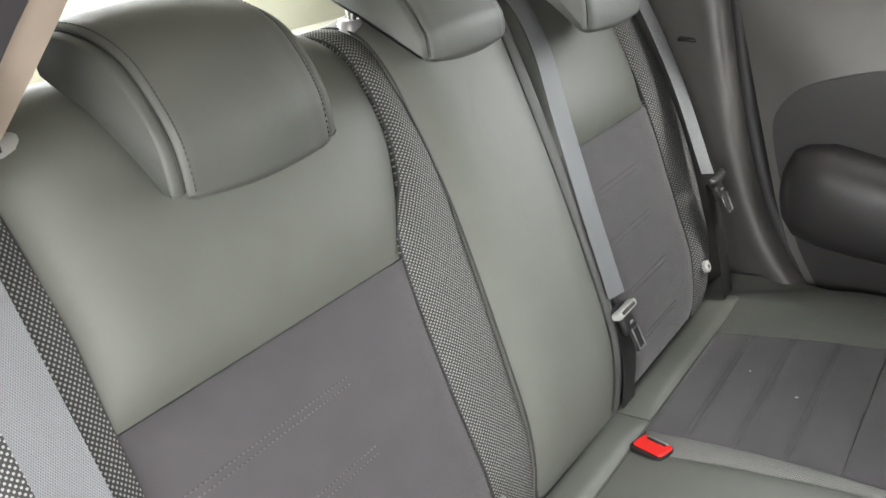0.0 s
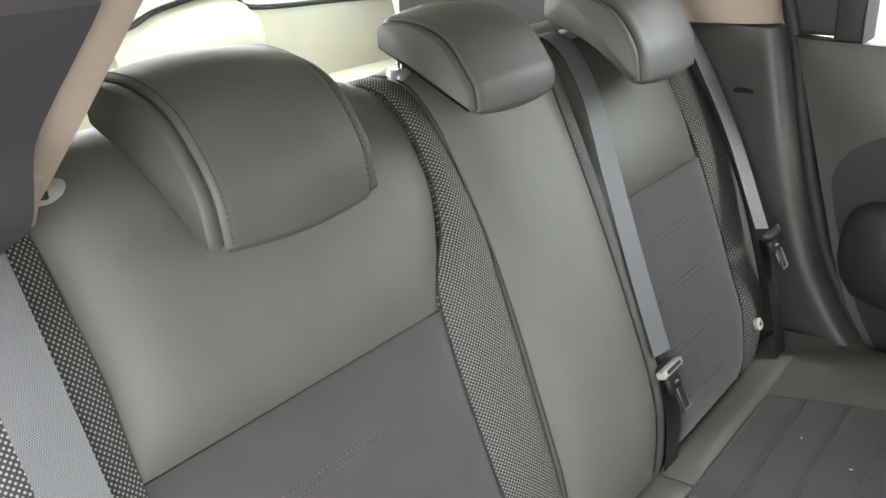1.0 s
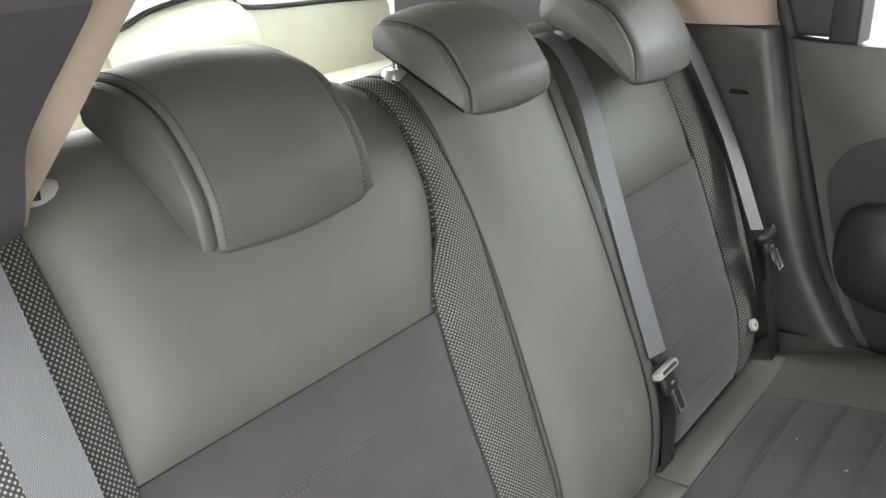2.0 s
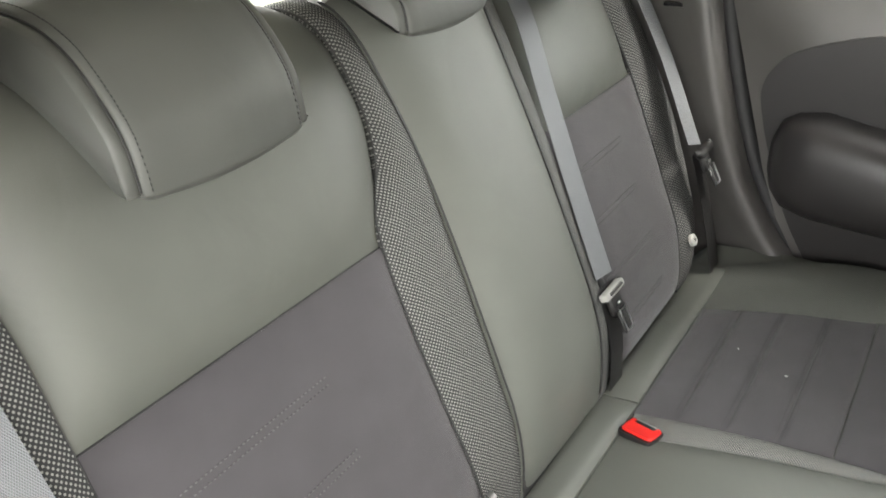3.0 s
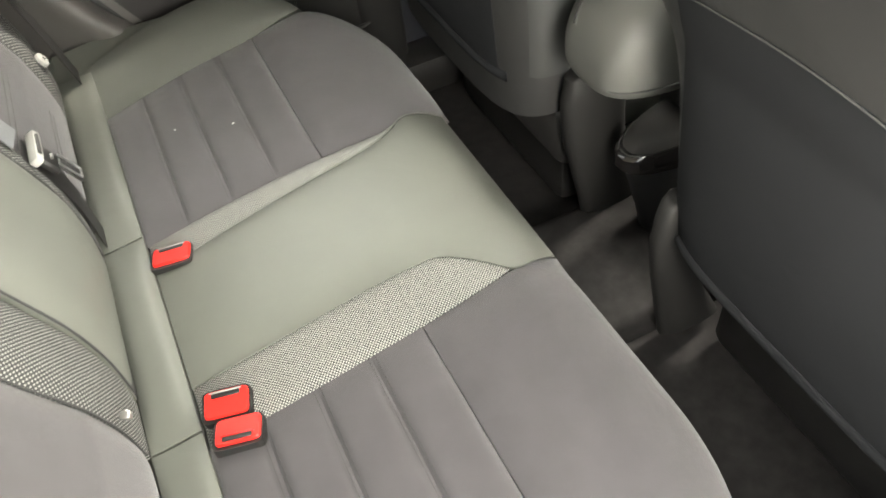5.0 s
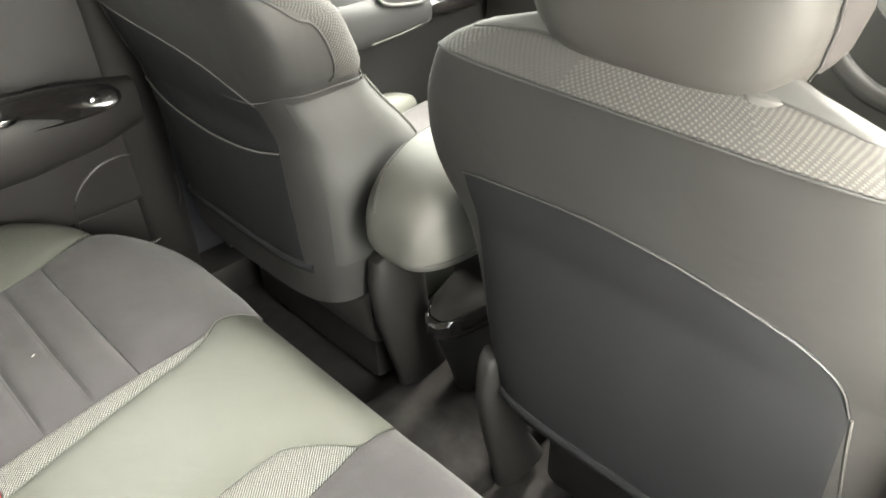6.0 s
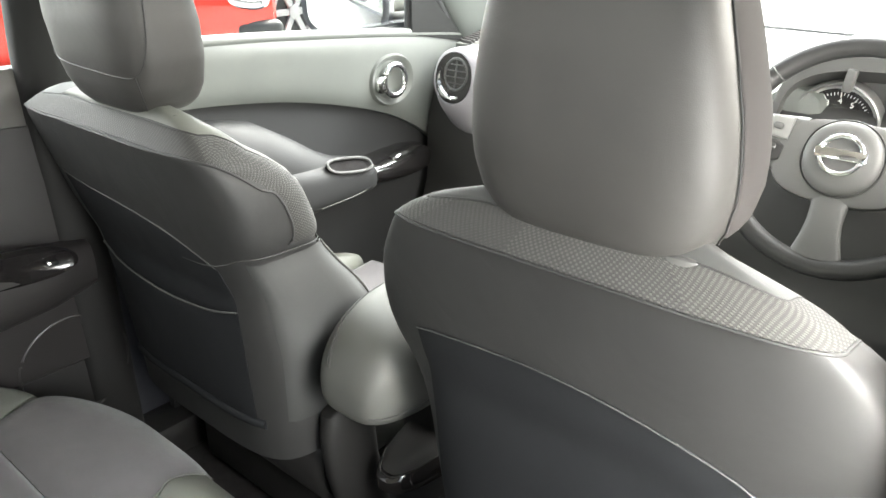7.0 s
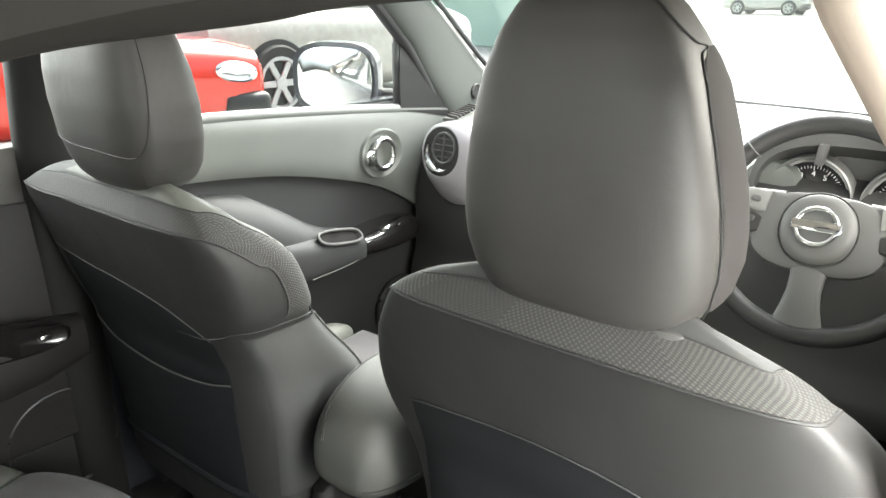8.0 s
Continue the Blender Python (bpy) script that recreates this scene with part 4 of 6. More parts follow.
# grey leatherette bolster on the inner side, under the shell; its shade is in the colour
patch([[seat_point(SEAT_PASSENGER, k, z, 0.004 * min(1, i, 13 - i)) for i, k in enumerate([240 + 6.85 * j for j in range(14)])] for z in [0.70 + 0.0130 * i for i in range(23)]], LEATHER_SHADE, seat_p, "side_bolster", "grey leatherette inner bolster")
part("seam_piping", tube([seat_point(SEAT_PASSENGER, k, z, 0.0015) for k, z in spline2([(186, 0.966), (204, 0.972), (222, 0.985), (236, 0.995), (260, 0.996), (290, 0.990), (330, 0.985)], 60)], 0.0012, 6), THREAD_DARK, seat_p)
part("seam_piping", tube([seat_point(SEAT_PASSENGER, k, z, 0.005) for k, z in spline2([(302, 0.985), (304, 0.93), (306, 0.86), (306, 0.78)], 40)], 0.0024, 8), LEATHER_MID, seat_p, "piped bolster edge")
stitches([seat_point(SEAT_PASSENGER, k, z, 0.0055) for k, z in spline2([(297, 0.985), (299, 0.93), (301, 0.86), (301, 0.78)], 40)], seat_p, THREAD_DARK, 44, 0.0035, 0.0006)
P_SEAM = [(0.62, 1.038), (0.514, 1.029), (0.40, 1.020), (0.30, 1.006), (0.235, 0.985), (0.20, 0.968)]
seat_extras(seat_p, f_p, PY - 0.01, [(0.585, 0.900), (0.52, 0.880), (0.44, 0.870), (0.35, 0.868), (0.25, 0.879), (0.185, 0.894)], 0.690, 0.19, P_SEAM, CLOTH_BACK, HEM_GREY, 0.0015)
part("back_panel", ruled([(0.585, 0.902), (0.52, 0.882), (0.44, 0.872), (0.35, 0.870), (0.25, 0.881), (0.185, 0.896)], [(0.60, 1.034), (0.514, 1.027), (0.42, 1.020), (0.33, 1.009), (0.26, 0.992), (0.195, 0.966)], f_p, 26, 40, 0.0015, 8, skirt=0.004, dip=-0.0008, swap=True), CLOTH_BACK, seat_p, "charcoal back panel")
hr_p, skin_p = front_headrest(0.583, 0.351, 1.322, "charcoal leatherette front headrest with curved piped seams", [
    [(140, -0.070), (160, -0.074), (180, -0.077), (205, -0.080), (226, -0.078), (240, -0.060), (250, -0.02), (255, 0.045), (253, 0.10), (246, 0.150)],
    [(140, -0.070), (128, -0.060), (116, -0.02), (110, 0.045), (110, 0.10), (116, 0.150)],
    [(226, -0.078), (231, -0.105), (238, -0.134)]], PAD_PASSENGER)
for s in (-1, 1):
    sleeve(0.590, 0.352 + s * 0.052, 1.194)
# driver's seat
DY = SEAT_DRIVER["yc"]
seat_d = thing("car_seat", "charcoal leatherette driver's seat with a cloth map pocket", "car seat", group="front seats")
f_d = seat_back_surf(SEAT_DRIVER)
part("backrest", loft(seat_rings(SEAT_DRIVER)), LEATHER_DARK, seat_d, "charcoal leatherette backrest")
# the brighter stretch of mesh is sunlight put into its colour
shoulder_band(seat_d, SEAT_DRIVER,
              [(70, 1.142), (110, CREASE), (145, CREASE), (180, CREASE), (215, CREASE), (250, CREASE), (280, 1.146)],
              [(70, 1.170), (110, 1.176), (145, 1.186), (180, 1.188), (215, 1.186), (250, 1.178), (280, 1.172)],
              ((0.0, 0.30, NET_SHADED, "mesh_band"), (0.30, 0.48, NET_FAINT, "shoulder_band"), (0.48, 0.56, NET_SHADED, "mesh_band"), (0.56, 0.745, NET_SUNLIT, "mesh_band"), (0.745, 1.0, NET_SHADED, "mesh_band")), LEATHER_SHADE)
seat_extras(seat_d, f_d, DY + 0.005, [(-0.145, 0.988), (-0.185, 0.997), (-0.29, 1.008), (-0.36, 1.008), (-0.43, 1.001), (-0.50, 0.986), (-0.55, 0.968), (-0.58, 0.940), (-0.592, 0.905)], 0.628, 0.21, None, CLOTH_BACK, LEATHER_SHADE, 0.0009)
hr_d, skin_d = front_headrest(0.656, -0.3775, 1.316, "charcoal leatherette front headrest with a side tag", [
    [(232, 0.150), (250, 0.124), (272, 0.098)], [(272, 0.098), (268, 0.088), (264, 0.052), (263, -0.055), (264, -0.11), (270, -0.142)],
    [(88, 0.100), (92, 0.090), (96, 0.052), (97, -0.055), (96, -0.11), (90, -0.142)]], PAD_DRIVER, 1.08, 3.9)
for a0, a1 in ((265, 306), (54, 95)):
    bm = bmesh.new()
    rows = []
    for i in range(25):
        h = -0.142 + 0.240 * i / 24
        e = 1 - abs(2 * i / 24 - 1) ** 8
        am = (a0 + a1) / 2
        rows.append([bm.verts.new(skin_d(radians(am + (a - am) * (0.55 + 0.45 * e)), h) + Vector((0, (0.0022 if a < 180 else -0.0022) * (1 if 0 < j < 10 and 0 < i < 24 else 0), 0))) for j, a in enumerate([a0 + (a1 - a0) * q / 10 for q in range(11)])])
    for p, q in zip(rows, rows[1:]):
        for j in range(10):
            bm.faces.new((p[j], p[j + 1], q[j + 1], q[j]))
    part("side_panel", bm, CLOTH_SIDE, hr_d, "grey cloth side panel")
sleeve(0.628, DY - 0.090, 1.166)
sleeve(0.645, DY + 0.068, 1.165)
part("side_tag", block((0.014, 0.004, 0.016), (0.680, -0.4905, 1.286), 0.0004, 1), ORANGE, hr_d, "orange and white woven tag")
part("side_tag", block((0.014, 0.004, 0.010), (0.679, -0.4905, 1.299), 0.0004, 1), WHITE, hr_d, "white woven tag")


def front_cushion(x0, yc, t):
    rings = []
    for i in range(25):
        k = i / 24
        x = x0 + 0.50 * k
        e = 1 - abs(2 * k - 1) ** 6
        rings.append(oval((x, yc, 0.565 + 0.03 * k), (0, 0.235 * (0.8 + 0.2 * e), 0), (0, 0, 0.085 * (0.6 + 0.4 * e)), 3.4, 48))
    part("cushion", loft(rings), LEATHER, t, "grey leatherette cushion")
    part("cloth_panel", loft([oval((x0 + 0.05 + 0.42 * k, yc, 0.650 + 0.03 * k), (0, 0.145, 0), (0, 0, 0.006), 4, 24) for k in [i / 12 for i in range(13)]]), CLOTH, t, "charcoal cloth seat panel")
    for s in (-1, 1):
        part("side_bolster", loft([oval((x0 + 0.05 + 0.42 * k, yc + s * 0.195, 0.62 + 0.03 * k), (0, 0.05 * (0.5 + 0.5 * (1 - abs(2 * k - 1) ** 4)), 0), (0, 0, 0.065 * (0.5 + 0.5 * (1 - abs(2 * k - 1) ** 4))), 2.4, 28) for k in [i / 16 for i in range(17)]]), LEATHER, t, "rounded grey leatherette bolster")
    part("base", block((0.46, 0.40, 0.13), (x0 + 0.24, yc, 0.43), 0.02, 2), PLASTIC, t, "black plastic seat base")
    part("hinge_cover", loft([oval((x0 + 0.03, yc + s2 * 0.235, 0.56), (0.062 * k, 0, 0), (0, 0, 0.075 * k), 2.2, 28) for s2, k in ((-1.02, 0.8), (-0.96, 1.0), (0.96, 1.0), (1.02, 0.8))]), PLASTIC, t, "black plastic hinge cover")
    return rooted(t, (x0 + 0.25, yc, 0.36))


front_cushion(0.72, PY, seat_p)
front_cushion(0.77, DY, seat_d)
rooted(seat_p, (0.9, PY, 0.36))
rooted(seat_d, (0.95, DY, 0.36))
seat_d.location.z -= 0.012

part("side_cover", loft([oval((x, -0.150, z), (w, 0, 0), (0, 0.017, 0), 2.6, 28) for x, z, w in ((0.700, 0.672, 0.012), (0.700, 0.664, 0.024), (0.703, 0.64, 0.034), (0.706, 0.60, 0.040), (0.716, 0.53, 0.040), (0.735, 0.45, 0.042), (0.765, 0.37, 0.055))]), SEAT_BLACK, seat_d, "black plastic side cover")
part("side_cover", loft([oval((x, 0.105, z), (w, 0, 0), (0, 0.020, 0), 2.6, 28) for x, z, w in ((0.735, 0.712, 0.02), (0.735, 0.70, 0.045), (0.738, 0.66, 0.055), (0.745, 0.58, 0.055), (0.765, 0.48, 0.05), (0.80, 0.37, 0.06))]), SEAT_BLACK, seat_p, "black plastic side cover")
part("elastic_strap", tube([Vector(f_d(-0.594 - 0.1 * (0.89 - z), z)) + Vector((-0.002, 0, 0)) for z in (0.89, 0.84, 0.78, 0.70, 0.655)], 0.0015, 8, 20), HEM_GREY, seat_d, "grey elastic strap")

# ---- centre console with armrest ----
console = thing("centre_console", "black centre console with a gloss black and chrome rear edge", "console")
CY, CX = 0.020, 1.10


def console_ring(z, back, half, n=2.7, dip=0.0):
    """The console's outline at a height; its rear end is rounded and dips in the middle."""
    return [Vector((CX + (p.x - CX if p.x > CX else (p.x - CX) * (CX - back) / 0.40), p.y, z + 0.03 * max(p.x - 0.8, 0) + dip * ((p.y - CY) / half) ** 2 - dip * 0.4)) for p in oval((CX, CY, 0), (0.40, 0, 0), (0, half, 0), n, 72)]


part("body", loft([console_ring(z, bk, h) for z, bk, h in ((0.35, 0.810, 0.044), (0.45, 0.785, 0.050), (0.53, 0.760, 0.055), (0.566, 0.746, 0.058), (0.572, 0.742, 0.059))]), DOOR_TRIM, console, "dark grey lower body")
part("gloss_band", loft([console_ring(z, bk, h, dip=d) for z, bk, h, d in ((0.570, 0.740, 0.060, 0.008), (0.578, 0.732, 0.063, 0.010), (0.604, 0.732, 0.063, 0.024), (0.612, 0.740, 0.059, 0.026))]), GLOSS, console, "gloss black band")
part("chrome_line", tube(console_ring(0.612, 0.739, 0.0595, dip=0.026), 0.0016, 8, 0, True), CHROME, console, "thin chrome line")
part("top_pad", loft([console_ring(z, bk, h, dip=d) for z, bk, h, d in ((0.606, 0.742, 0.058, 0.026), (0.622, 0.748, 0.056, 0.020), (0.632, 0.765, 0.048, 0.012), (0.637, 0.79, 0.036, 0.006), (0.639, 0.82, 0.015, 0.002))]), MATT, console, "matt dark grey top")
part("front_block", block((0.62, 0.20, 0.30), (1.28, 0.0, 0.50), 0.03, 3), PLASTIC, console, "black front body")
rooted(console, (0.9, 0, 0.36))
armrest = thing("armrest", "padded grey leatherette armrest with stitched edges over the console", "armrest")


def arm_ring(x, grow=0.0):
    """The armrest's section at x: a soft pad whose rear end rolls down."""
    k = min((x - 0.655) / 0.150, 1)
    r = math.sqrt(max(1 - (1 - k) ** 2, 0.0))
    w, top, low = 0.030 + 0.055 * r ** 0.8, 0.800 + 0.110 * r, 0.775 - 0.050 * r
    if x > 0.98:
        w, top = w * (1 - 0.5 * (x - 0.98)), top - 0.10 * (x - 0.98)
    return oval((x, 0.020 + 0.06 * (x - 0.7), (top + low) / 2), (0, w + grow, 0), (0, 0, (top - low) / 2 + grow), 3.0, 60)


# the pad's leatherette is darkened to hold down the light on it
part("pad", loft([arm_ring(0.655 + 0.150 * (1 - math.cos(math.pi / 2 * i / 14))) for i in range(15)] + [arm_ring(0.83 + 0.03 * i) for i in range(9)]), LEATHER_MID, armrest, "grey leatherette pad")
for q in (10, 34):
    line = [arm_ring(0.655 + 0.150 * (1 - math.cos(math.pi / 2 * i / 20)), 0.0003)[q] for i in range(4, 21)] + [arm_ring(0.83 + 0.03 * i, 0.0003)[q] for i in range(8)]
    part("seam_piping", tube(line, 0.0014, 6), THREAD_DARK, armrest)
    stitches([p + Vector((0, 0.005 if q > 20 else -0.005, 0.0006)) for p in line], armrest, THREAD, 70, 0.0035, 0.0006)
part("support", block((0.16, 0.10, 0.14), (0.92, 0.03, 0.66), 0.01, 2), PLASTIC, armrest, "black hinge support")
rooted(armrest, (0.9, 0.01, 0.65))

# ---- body shell: roof, pillars, hatch ----
tagged(mesh_ob("ceiling", slab([(-1.0, -0.60), (1.25, -0.60), (1.25, 0.60), (-1.0, 0.60)], 0.03, "z", 1.50), HEADLINING), "beige fabric headlining under the roof", "ceiling", kind="structure")
tagged(mesh_ob("roof", slab([(-1.05, -0.66), (1.28, -0.66), (1.28, 0.66), (-1.05, 0.66)], 0.03, "z", 1.535), GREY_PAINT), "dark grey painted car roof", "roof", kind="structure")

OPENING = [(-0.36, 1.09), (-0.178, 1.30), (-0.053, 1.385), (0.0, 1.425), (0.035, 1.449), (0.072, 1.4588), (0.12, 1.4625), (0.182, 1.4663), (0.45, 1.468), (0.72, 1.468)]
oc = [(p.x, p.y) for p in spline([(*p, 0) for p in OPENING], 60)]
tagged(mesh_ob("wall_right", slab(oc + [(0.72, 1.535), (-0.95, 1.535), (-0.95, 0.9), (-0.36, 0.9)], -0.06, "y", -0.57), RAIL), "dark grey body side round the open rear door", "car body", kind="structure")
seal = tagged(mesh_ob("door_seal", tube([(a, -0.59, b + 0.014) for a, b in oc], 0.022, 16), RAIL), "dark trim and seal round the door opening", "seal", kind="structure")


RETURN = [(p.x, p.y) for p in spline([(*p, 0) for p in ((-0.36, 1.12), (-0.25, 1.205), (-0.165, 1.248), (-0.115, 1.274), (-0.094, 1.300), (-0.073, 1.334), (-0.034, 1.364), (0.0, 1.387), (0.034, 1.410), (0.046, 1.419))], 40)]
tagged(mesh_ob("wall_right_return", slab(RETURN + [(0.046, 1.470), (-0.06, 1.430), (-0.19, 1.350), (-0.37, 1.20)], -0.066, "y", -0.567), RETURN_GREY), "dark inner return of the body side beside the beige pillar trim", "car body", kind="structure")


def strip(a, b, ya, yb, thick=0.004):
    """A trim strip between two curves in x and z."""
    A, B = spline([(*p, 0) for p in a], 50), spline([(*p, 0) for p in b], 50)
    rings = []
    for p, q in zip(A, B):
        u, v = Vector((p.x, ya, p.y)), Vector((q.x, yb, q.y))
        m = u.lerp(v, 0.5) + Vector((0, 0.006, 0))
        rings.append([u, m, v, v + Vector((0, thick, 0)), m + Vector((0, thick, 0)), u + Vector((0, thick, 0))])
    return loft(rings)


tagged(mesh_ob("trim_rear_pillar", strip([(-0.152, 1.262), (-0.132, 1.296), (-0.115, 1.322), (-0.036, 1.371), (0.035, 1.423), (0.060, 1.438)],
                                         [(-0.227, 1.238), (-0.195, 1.262), (-0.163, 1.284), (-0.067, 1.353), (0.024, 1.420), (0.055, 1.438)], -0.560, -0.535), BEIGE), "beige upper trim of the rear pillar", "trim", kind="structure")
tagged(mesh_ob("trim_middle_pillar", loft([oval((x - 0.012, y, z), (0.066, 0, 0), (0, 0.022, 0), 2.8, 28) for x, y, z in ((0.60, -0.572, 1.50), (0.615, -0.598, 1.44), (0.635, -0.645, 1.36), (0.655, -0.69, 1.26), (0.67, -0.70, 1.15), (0.68, -0.72, 0.95), (0.68, -0.72, 0.4))]), BEIGE),
       "beige upper trim of the middle pillar", "trim", kind="structure")

# far side: body, lower pillar trim, upper pillars
tagged(mesh_ob("wall_left", slab([(-1.0, 0.30), (2.3, 0.30), (2.3, 1.0), (1.9, 1.17), (-0.1, 1.19), (-1.0, 1.19)], 0.05, "y", 0.735), GREY_PAINT), "dark grey body side behind the door trims", "car body", kind="structure")
PILLAR_RIDGE = [(-0.095, 1.30), (-0.072, 1.239), (-0.051, 1.145), (-0.030, 1.047), (0.006, 0.916), (0.044, 0.813), (0.095, 0.723), (0.137, 0.672), (0.20, 0.60), (0.26, 0.45)]


def pillar_section(x, z):
    """Section of the far pillar's moulding: flat behind the belt, a rounded ridge, then back to the door seal."""
    out = [(x - 0.36, 0.700), (x - 0.16, 0.690), (x - 0.090, 0.678), (x - 0.055, 0.664), (x - 0.032, 0.652), (x - 0.016, 0.646), (x, 0.645), (x + 0.010, 0.650), (x + 0.016, 0.662), (x + 0.018, 0.690), (x + 0.018, 0.733), (x - 0.36, 0.733)]
    return [Vector((a, b, z)) for a, b in out]


far_pillar = tagged(mesh_ob("trim_far_pillar", loft([pillar_section(x, z) for x, z in spline2([p for p in PILLAR_RIDGE if p[1] < 1.26], 40)]), DOOR_GREY),
       "dark grey moulded trim of the far rear pillar", "trim", kind="structure")
tagged(mesh_ob("trim_far_pillar_top", loft([oval((x, y, z), (w, 0, 0), (0, 0.05, 0), 2.6, 32) for x, y, w, z in ((-0.225, 0.70, 0.16, 1.243), (-0.24, 0.695, 0.17, 1.302), (-0.27, 0.67, 0.20, 1.38), (-0.30, 0.62, 0.26, 1.50))]), BEIGE), "beige upper trim of the far rear pillar", "trim", kind="structure")
tagged(mesh_ob("trim_middle_pillar_far", loft([oval((x, y, z), (0.05, 0, 0), (0, 0.03, 0), 2.8, 28) for x, y, z in ((0.60, 0.60, 1.51), (0.602, 0.645, 1.38), (0.605, 0.68, 1.22), (0.61, 0.70, 1.0), (0.62, 0.71, 0.4))]), SEAT_BLACK), "black middle pillar beside the passenger seat", "trim", kind="structure")
tagged(mesh_ob("sill_left", block((2.4, 0.10, 0.10), (0.9, 0.69, 0.37), 0.02, 2), PLASTIC), "black plastic door sill", "sill", kind="structure")
tagged(mesh_ob("sill_right", block((2.2, 0.10, 0.10), (0.9, -0.70, 0.37), 0.02, 2), PLASTIC), "black plastic door sill", "sill", kind="structure")
tagged(mesh_ob("bulkhead", block((0.05, 1.4, 0.8), (2.12, 0, 0.70), 0.01, 1), CARPET), "black carpeted front bulkhead", "bulkhead", kind="structure")

tagged(mesh_ob("wall_right_front", slab([(0.72, 0.30), (2.3, 0.30), (2.3, 1.0), (1.9, 1.16), (0.72, 1.19)], -0.06, "y", -0.70), PLASTIC_GREY), "dark grey inside of the driver's door", "car door", kind="structure")
tagged(mesh_ob("wall_right_rear", slab([(-0.95, 0.30), (-0.38, 0.30), (-0.38, 0.898), (-0.95, 0.898)], -0.06, "y", -0.66), PLASTIC_GREY), "dark grey body side behind the rear door", "car body", kind="structure")
tagged(mesh_ob("wall_rear", block((0.06, 1.30, 0.52), (-0.98, 0, 0.55), 0.01, 1), PLASTIC_GREY), "dark lower rear of the car", "car body", kind="structure")
tagged(mesh_ob("wall_left_rear", slab([(-0.98, 1.19), (-0.10, 1.19), (-0.12, 1.53), (-0.98, 1.53)], 0.03, "y", 0.69), GREY_PAINT), "dark grey rear quarter of the body", "car body", kind="structure")
tagged(mesh_ob("floor_boot", slab([(-0.95, -0.66), (-0.10, -0.66), (-0.10, 0.70), (-0.95, 0.70)], -0.05, "z", 0.40), CARPET), "black boot floor", "floor", kind="structure")

# hatch and parcel shelf
tagged(mesh_ob("parcel_shelf", slab([(-0.90, -0.56), (-0.36, -0.56), (-0.36, 0.56), (-0.90, 0.56)], 0.02, "z", 1.13), TRIM_CREAM), "pale grey parcel shelf behind the rear seats", "parcel shelf", kind="structure")
HATCH_TOP = [(-0.56, 1.262), (-0.30, 1.272), (-0.14, 1.280), (-0.067, 1.295), (-0.022, 1.313), (0.046, 1.326), (0.105, 1.332), (0.150, 1.322), (0.176, 1.301), (0.26, 1.293), (0.40, 1.288), (0.56, 1.280)]


def hatch_ring(y, z):
    """Section of the tailgate's lower trim, up to the edge of the rear window."""
    return [Vector(p) for p in ((-0.925, y, 0.80), (-0.880, y, 0.80), (-0.862, y, 1.12), (-0.866, y, z - 0.05), (-0.872, y, z - 0.012), (-0.880, y, z - 0.002), (-0.890, y, z), (-0.925, y, z - 0.004))]


def cover_ring(y, z, swell):
    """Section of the rounded wiper motor cover in front of the tailgate's trim."""
    low, mid = 1.150, (z + 1.150) / 2
    return [Vector(p) for p in ((-0.880, y, low), (-0.858 + swell * 0.3, y, low), (-0.856 + swell * 0.8, y, low + 0.02), (-0.856 + swell, y, mid), (-0.858 + swell * 0.9, y, z - 0.045), (-0.862 + swell * 0.6, y, z - 0.022), (-0.868 + swell * 0.25, y, z - 0.008), (-0.880, y, z - 0.004))]


hatch = spline2(HATCH_TOP, 70)
tagged(mesh_ob("hatch_trim", loft([hatch_ring(y, z) for y, z in hatch]), TRIM_CREAM), "pale cream lower trim of the tailgate", "tailgate", kind="structure")
tagged(mesh_ob("hatch_frame", tube([(-0.882, y, z + 0.003) for y, z in hatch] + [(-0.72, 0.50, 1.48), (-0.72, -0.50, 1.48)], 0.0052, 8, 0, True), RUBBER), "black seal round the rear window", "window frame", kind="structure")
bulge = lambda y: 0.038 * min(max((y + 0.13) / 0.13, 0), 1) ** 0.6 * min(max((0.186 - y) / 0.030, 0), 1) ** 0.5
tagged(mesh_ob("trim_boot", loft([cover_ring(y, z, bulge(y)) for y, z in hatch if -0.125 < y < 0.186]), TRIM_CREAM), "cream rounded wiper motor cover on the tailgate", "trim", kind="structure")

# windows


def pane(name, label, corners, thick=0.004):
    a, b, c, d = (Vector(p) for p in corners)
    n = (b - a).cross(d - a).normalized() * thick
    bm = loft([[a, b, c, d], [a + n, b + n, c + n, d + n]])
    ob = tagged(mesh_ob(name, bm, GLASS, smooth=False), label, "window", kind="structure")
    ob.visible_shadow = False
    return ob


pane("window_1", "clear sloping windscreen", [(2.05, -0.60, 1.16), (2.05, 0.60, 1.16), (1.27, 0.52, 1.50), (1.27, -0.52, 1.50)])
pane("window_2", "clear side window of the passenger door", [(0.74, 0.70, 1.19), (1.66, 0.70, 1.17), (1.25, 0.585, 1.48), (0.74, 0.60, 1.50)])
pane("window_3", "clear side window of the far rear door", [(0.03, 0.70, 1.21), (0.66, 0.70, 1.20), (0.66, 0.60, 1.50), (0.06, 0.60, 1.50)])
pane("window_4", "clear rear window of the tailgate", [(-0.892, -0.54, 1.262), (-0.892, 0.54, 1.262), (-0.72, 0.50, 1.48), (-0.72, -0.50, 1.48)])

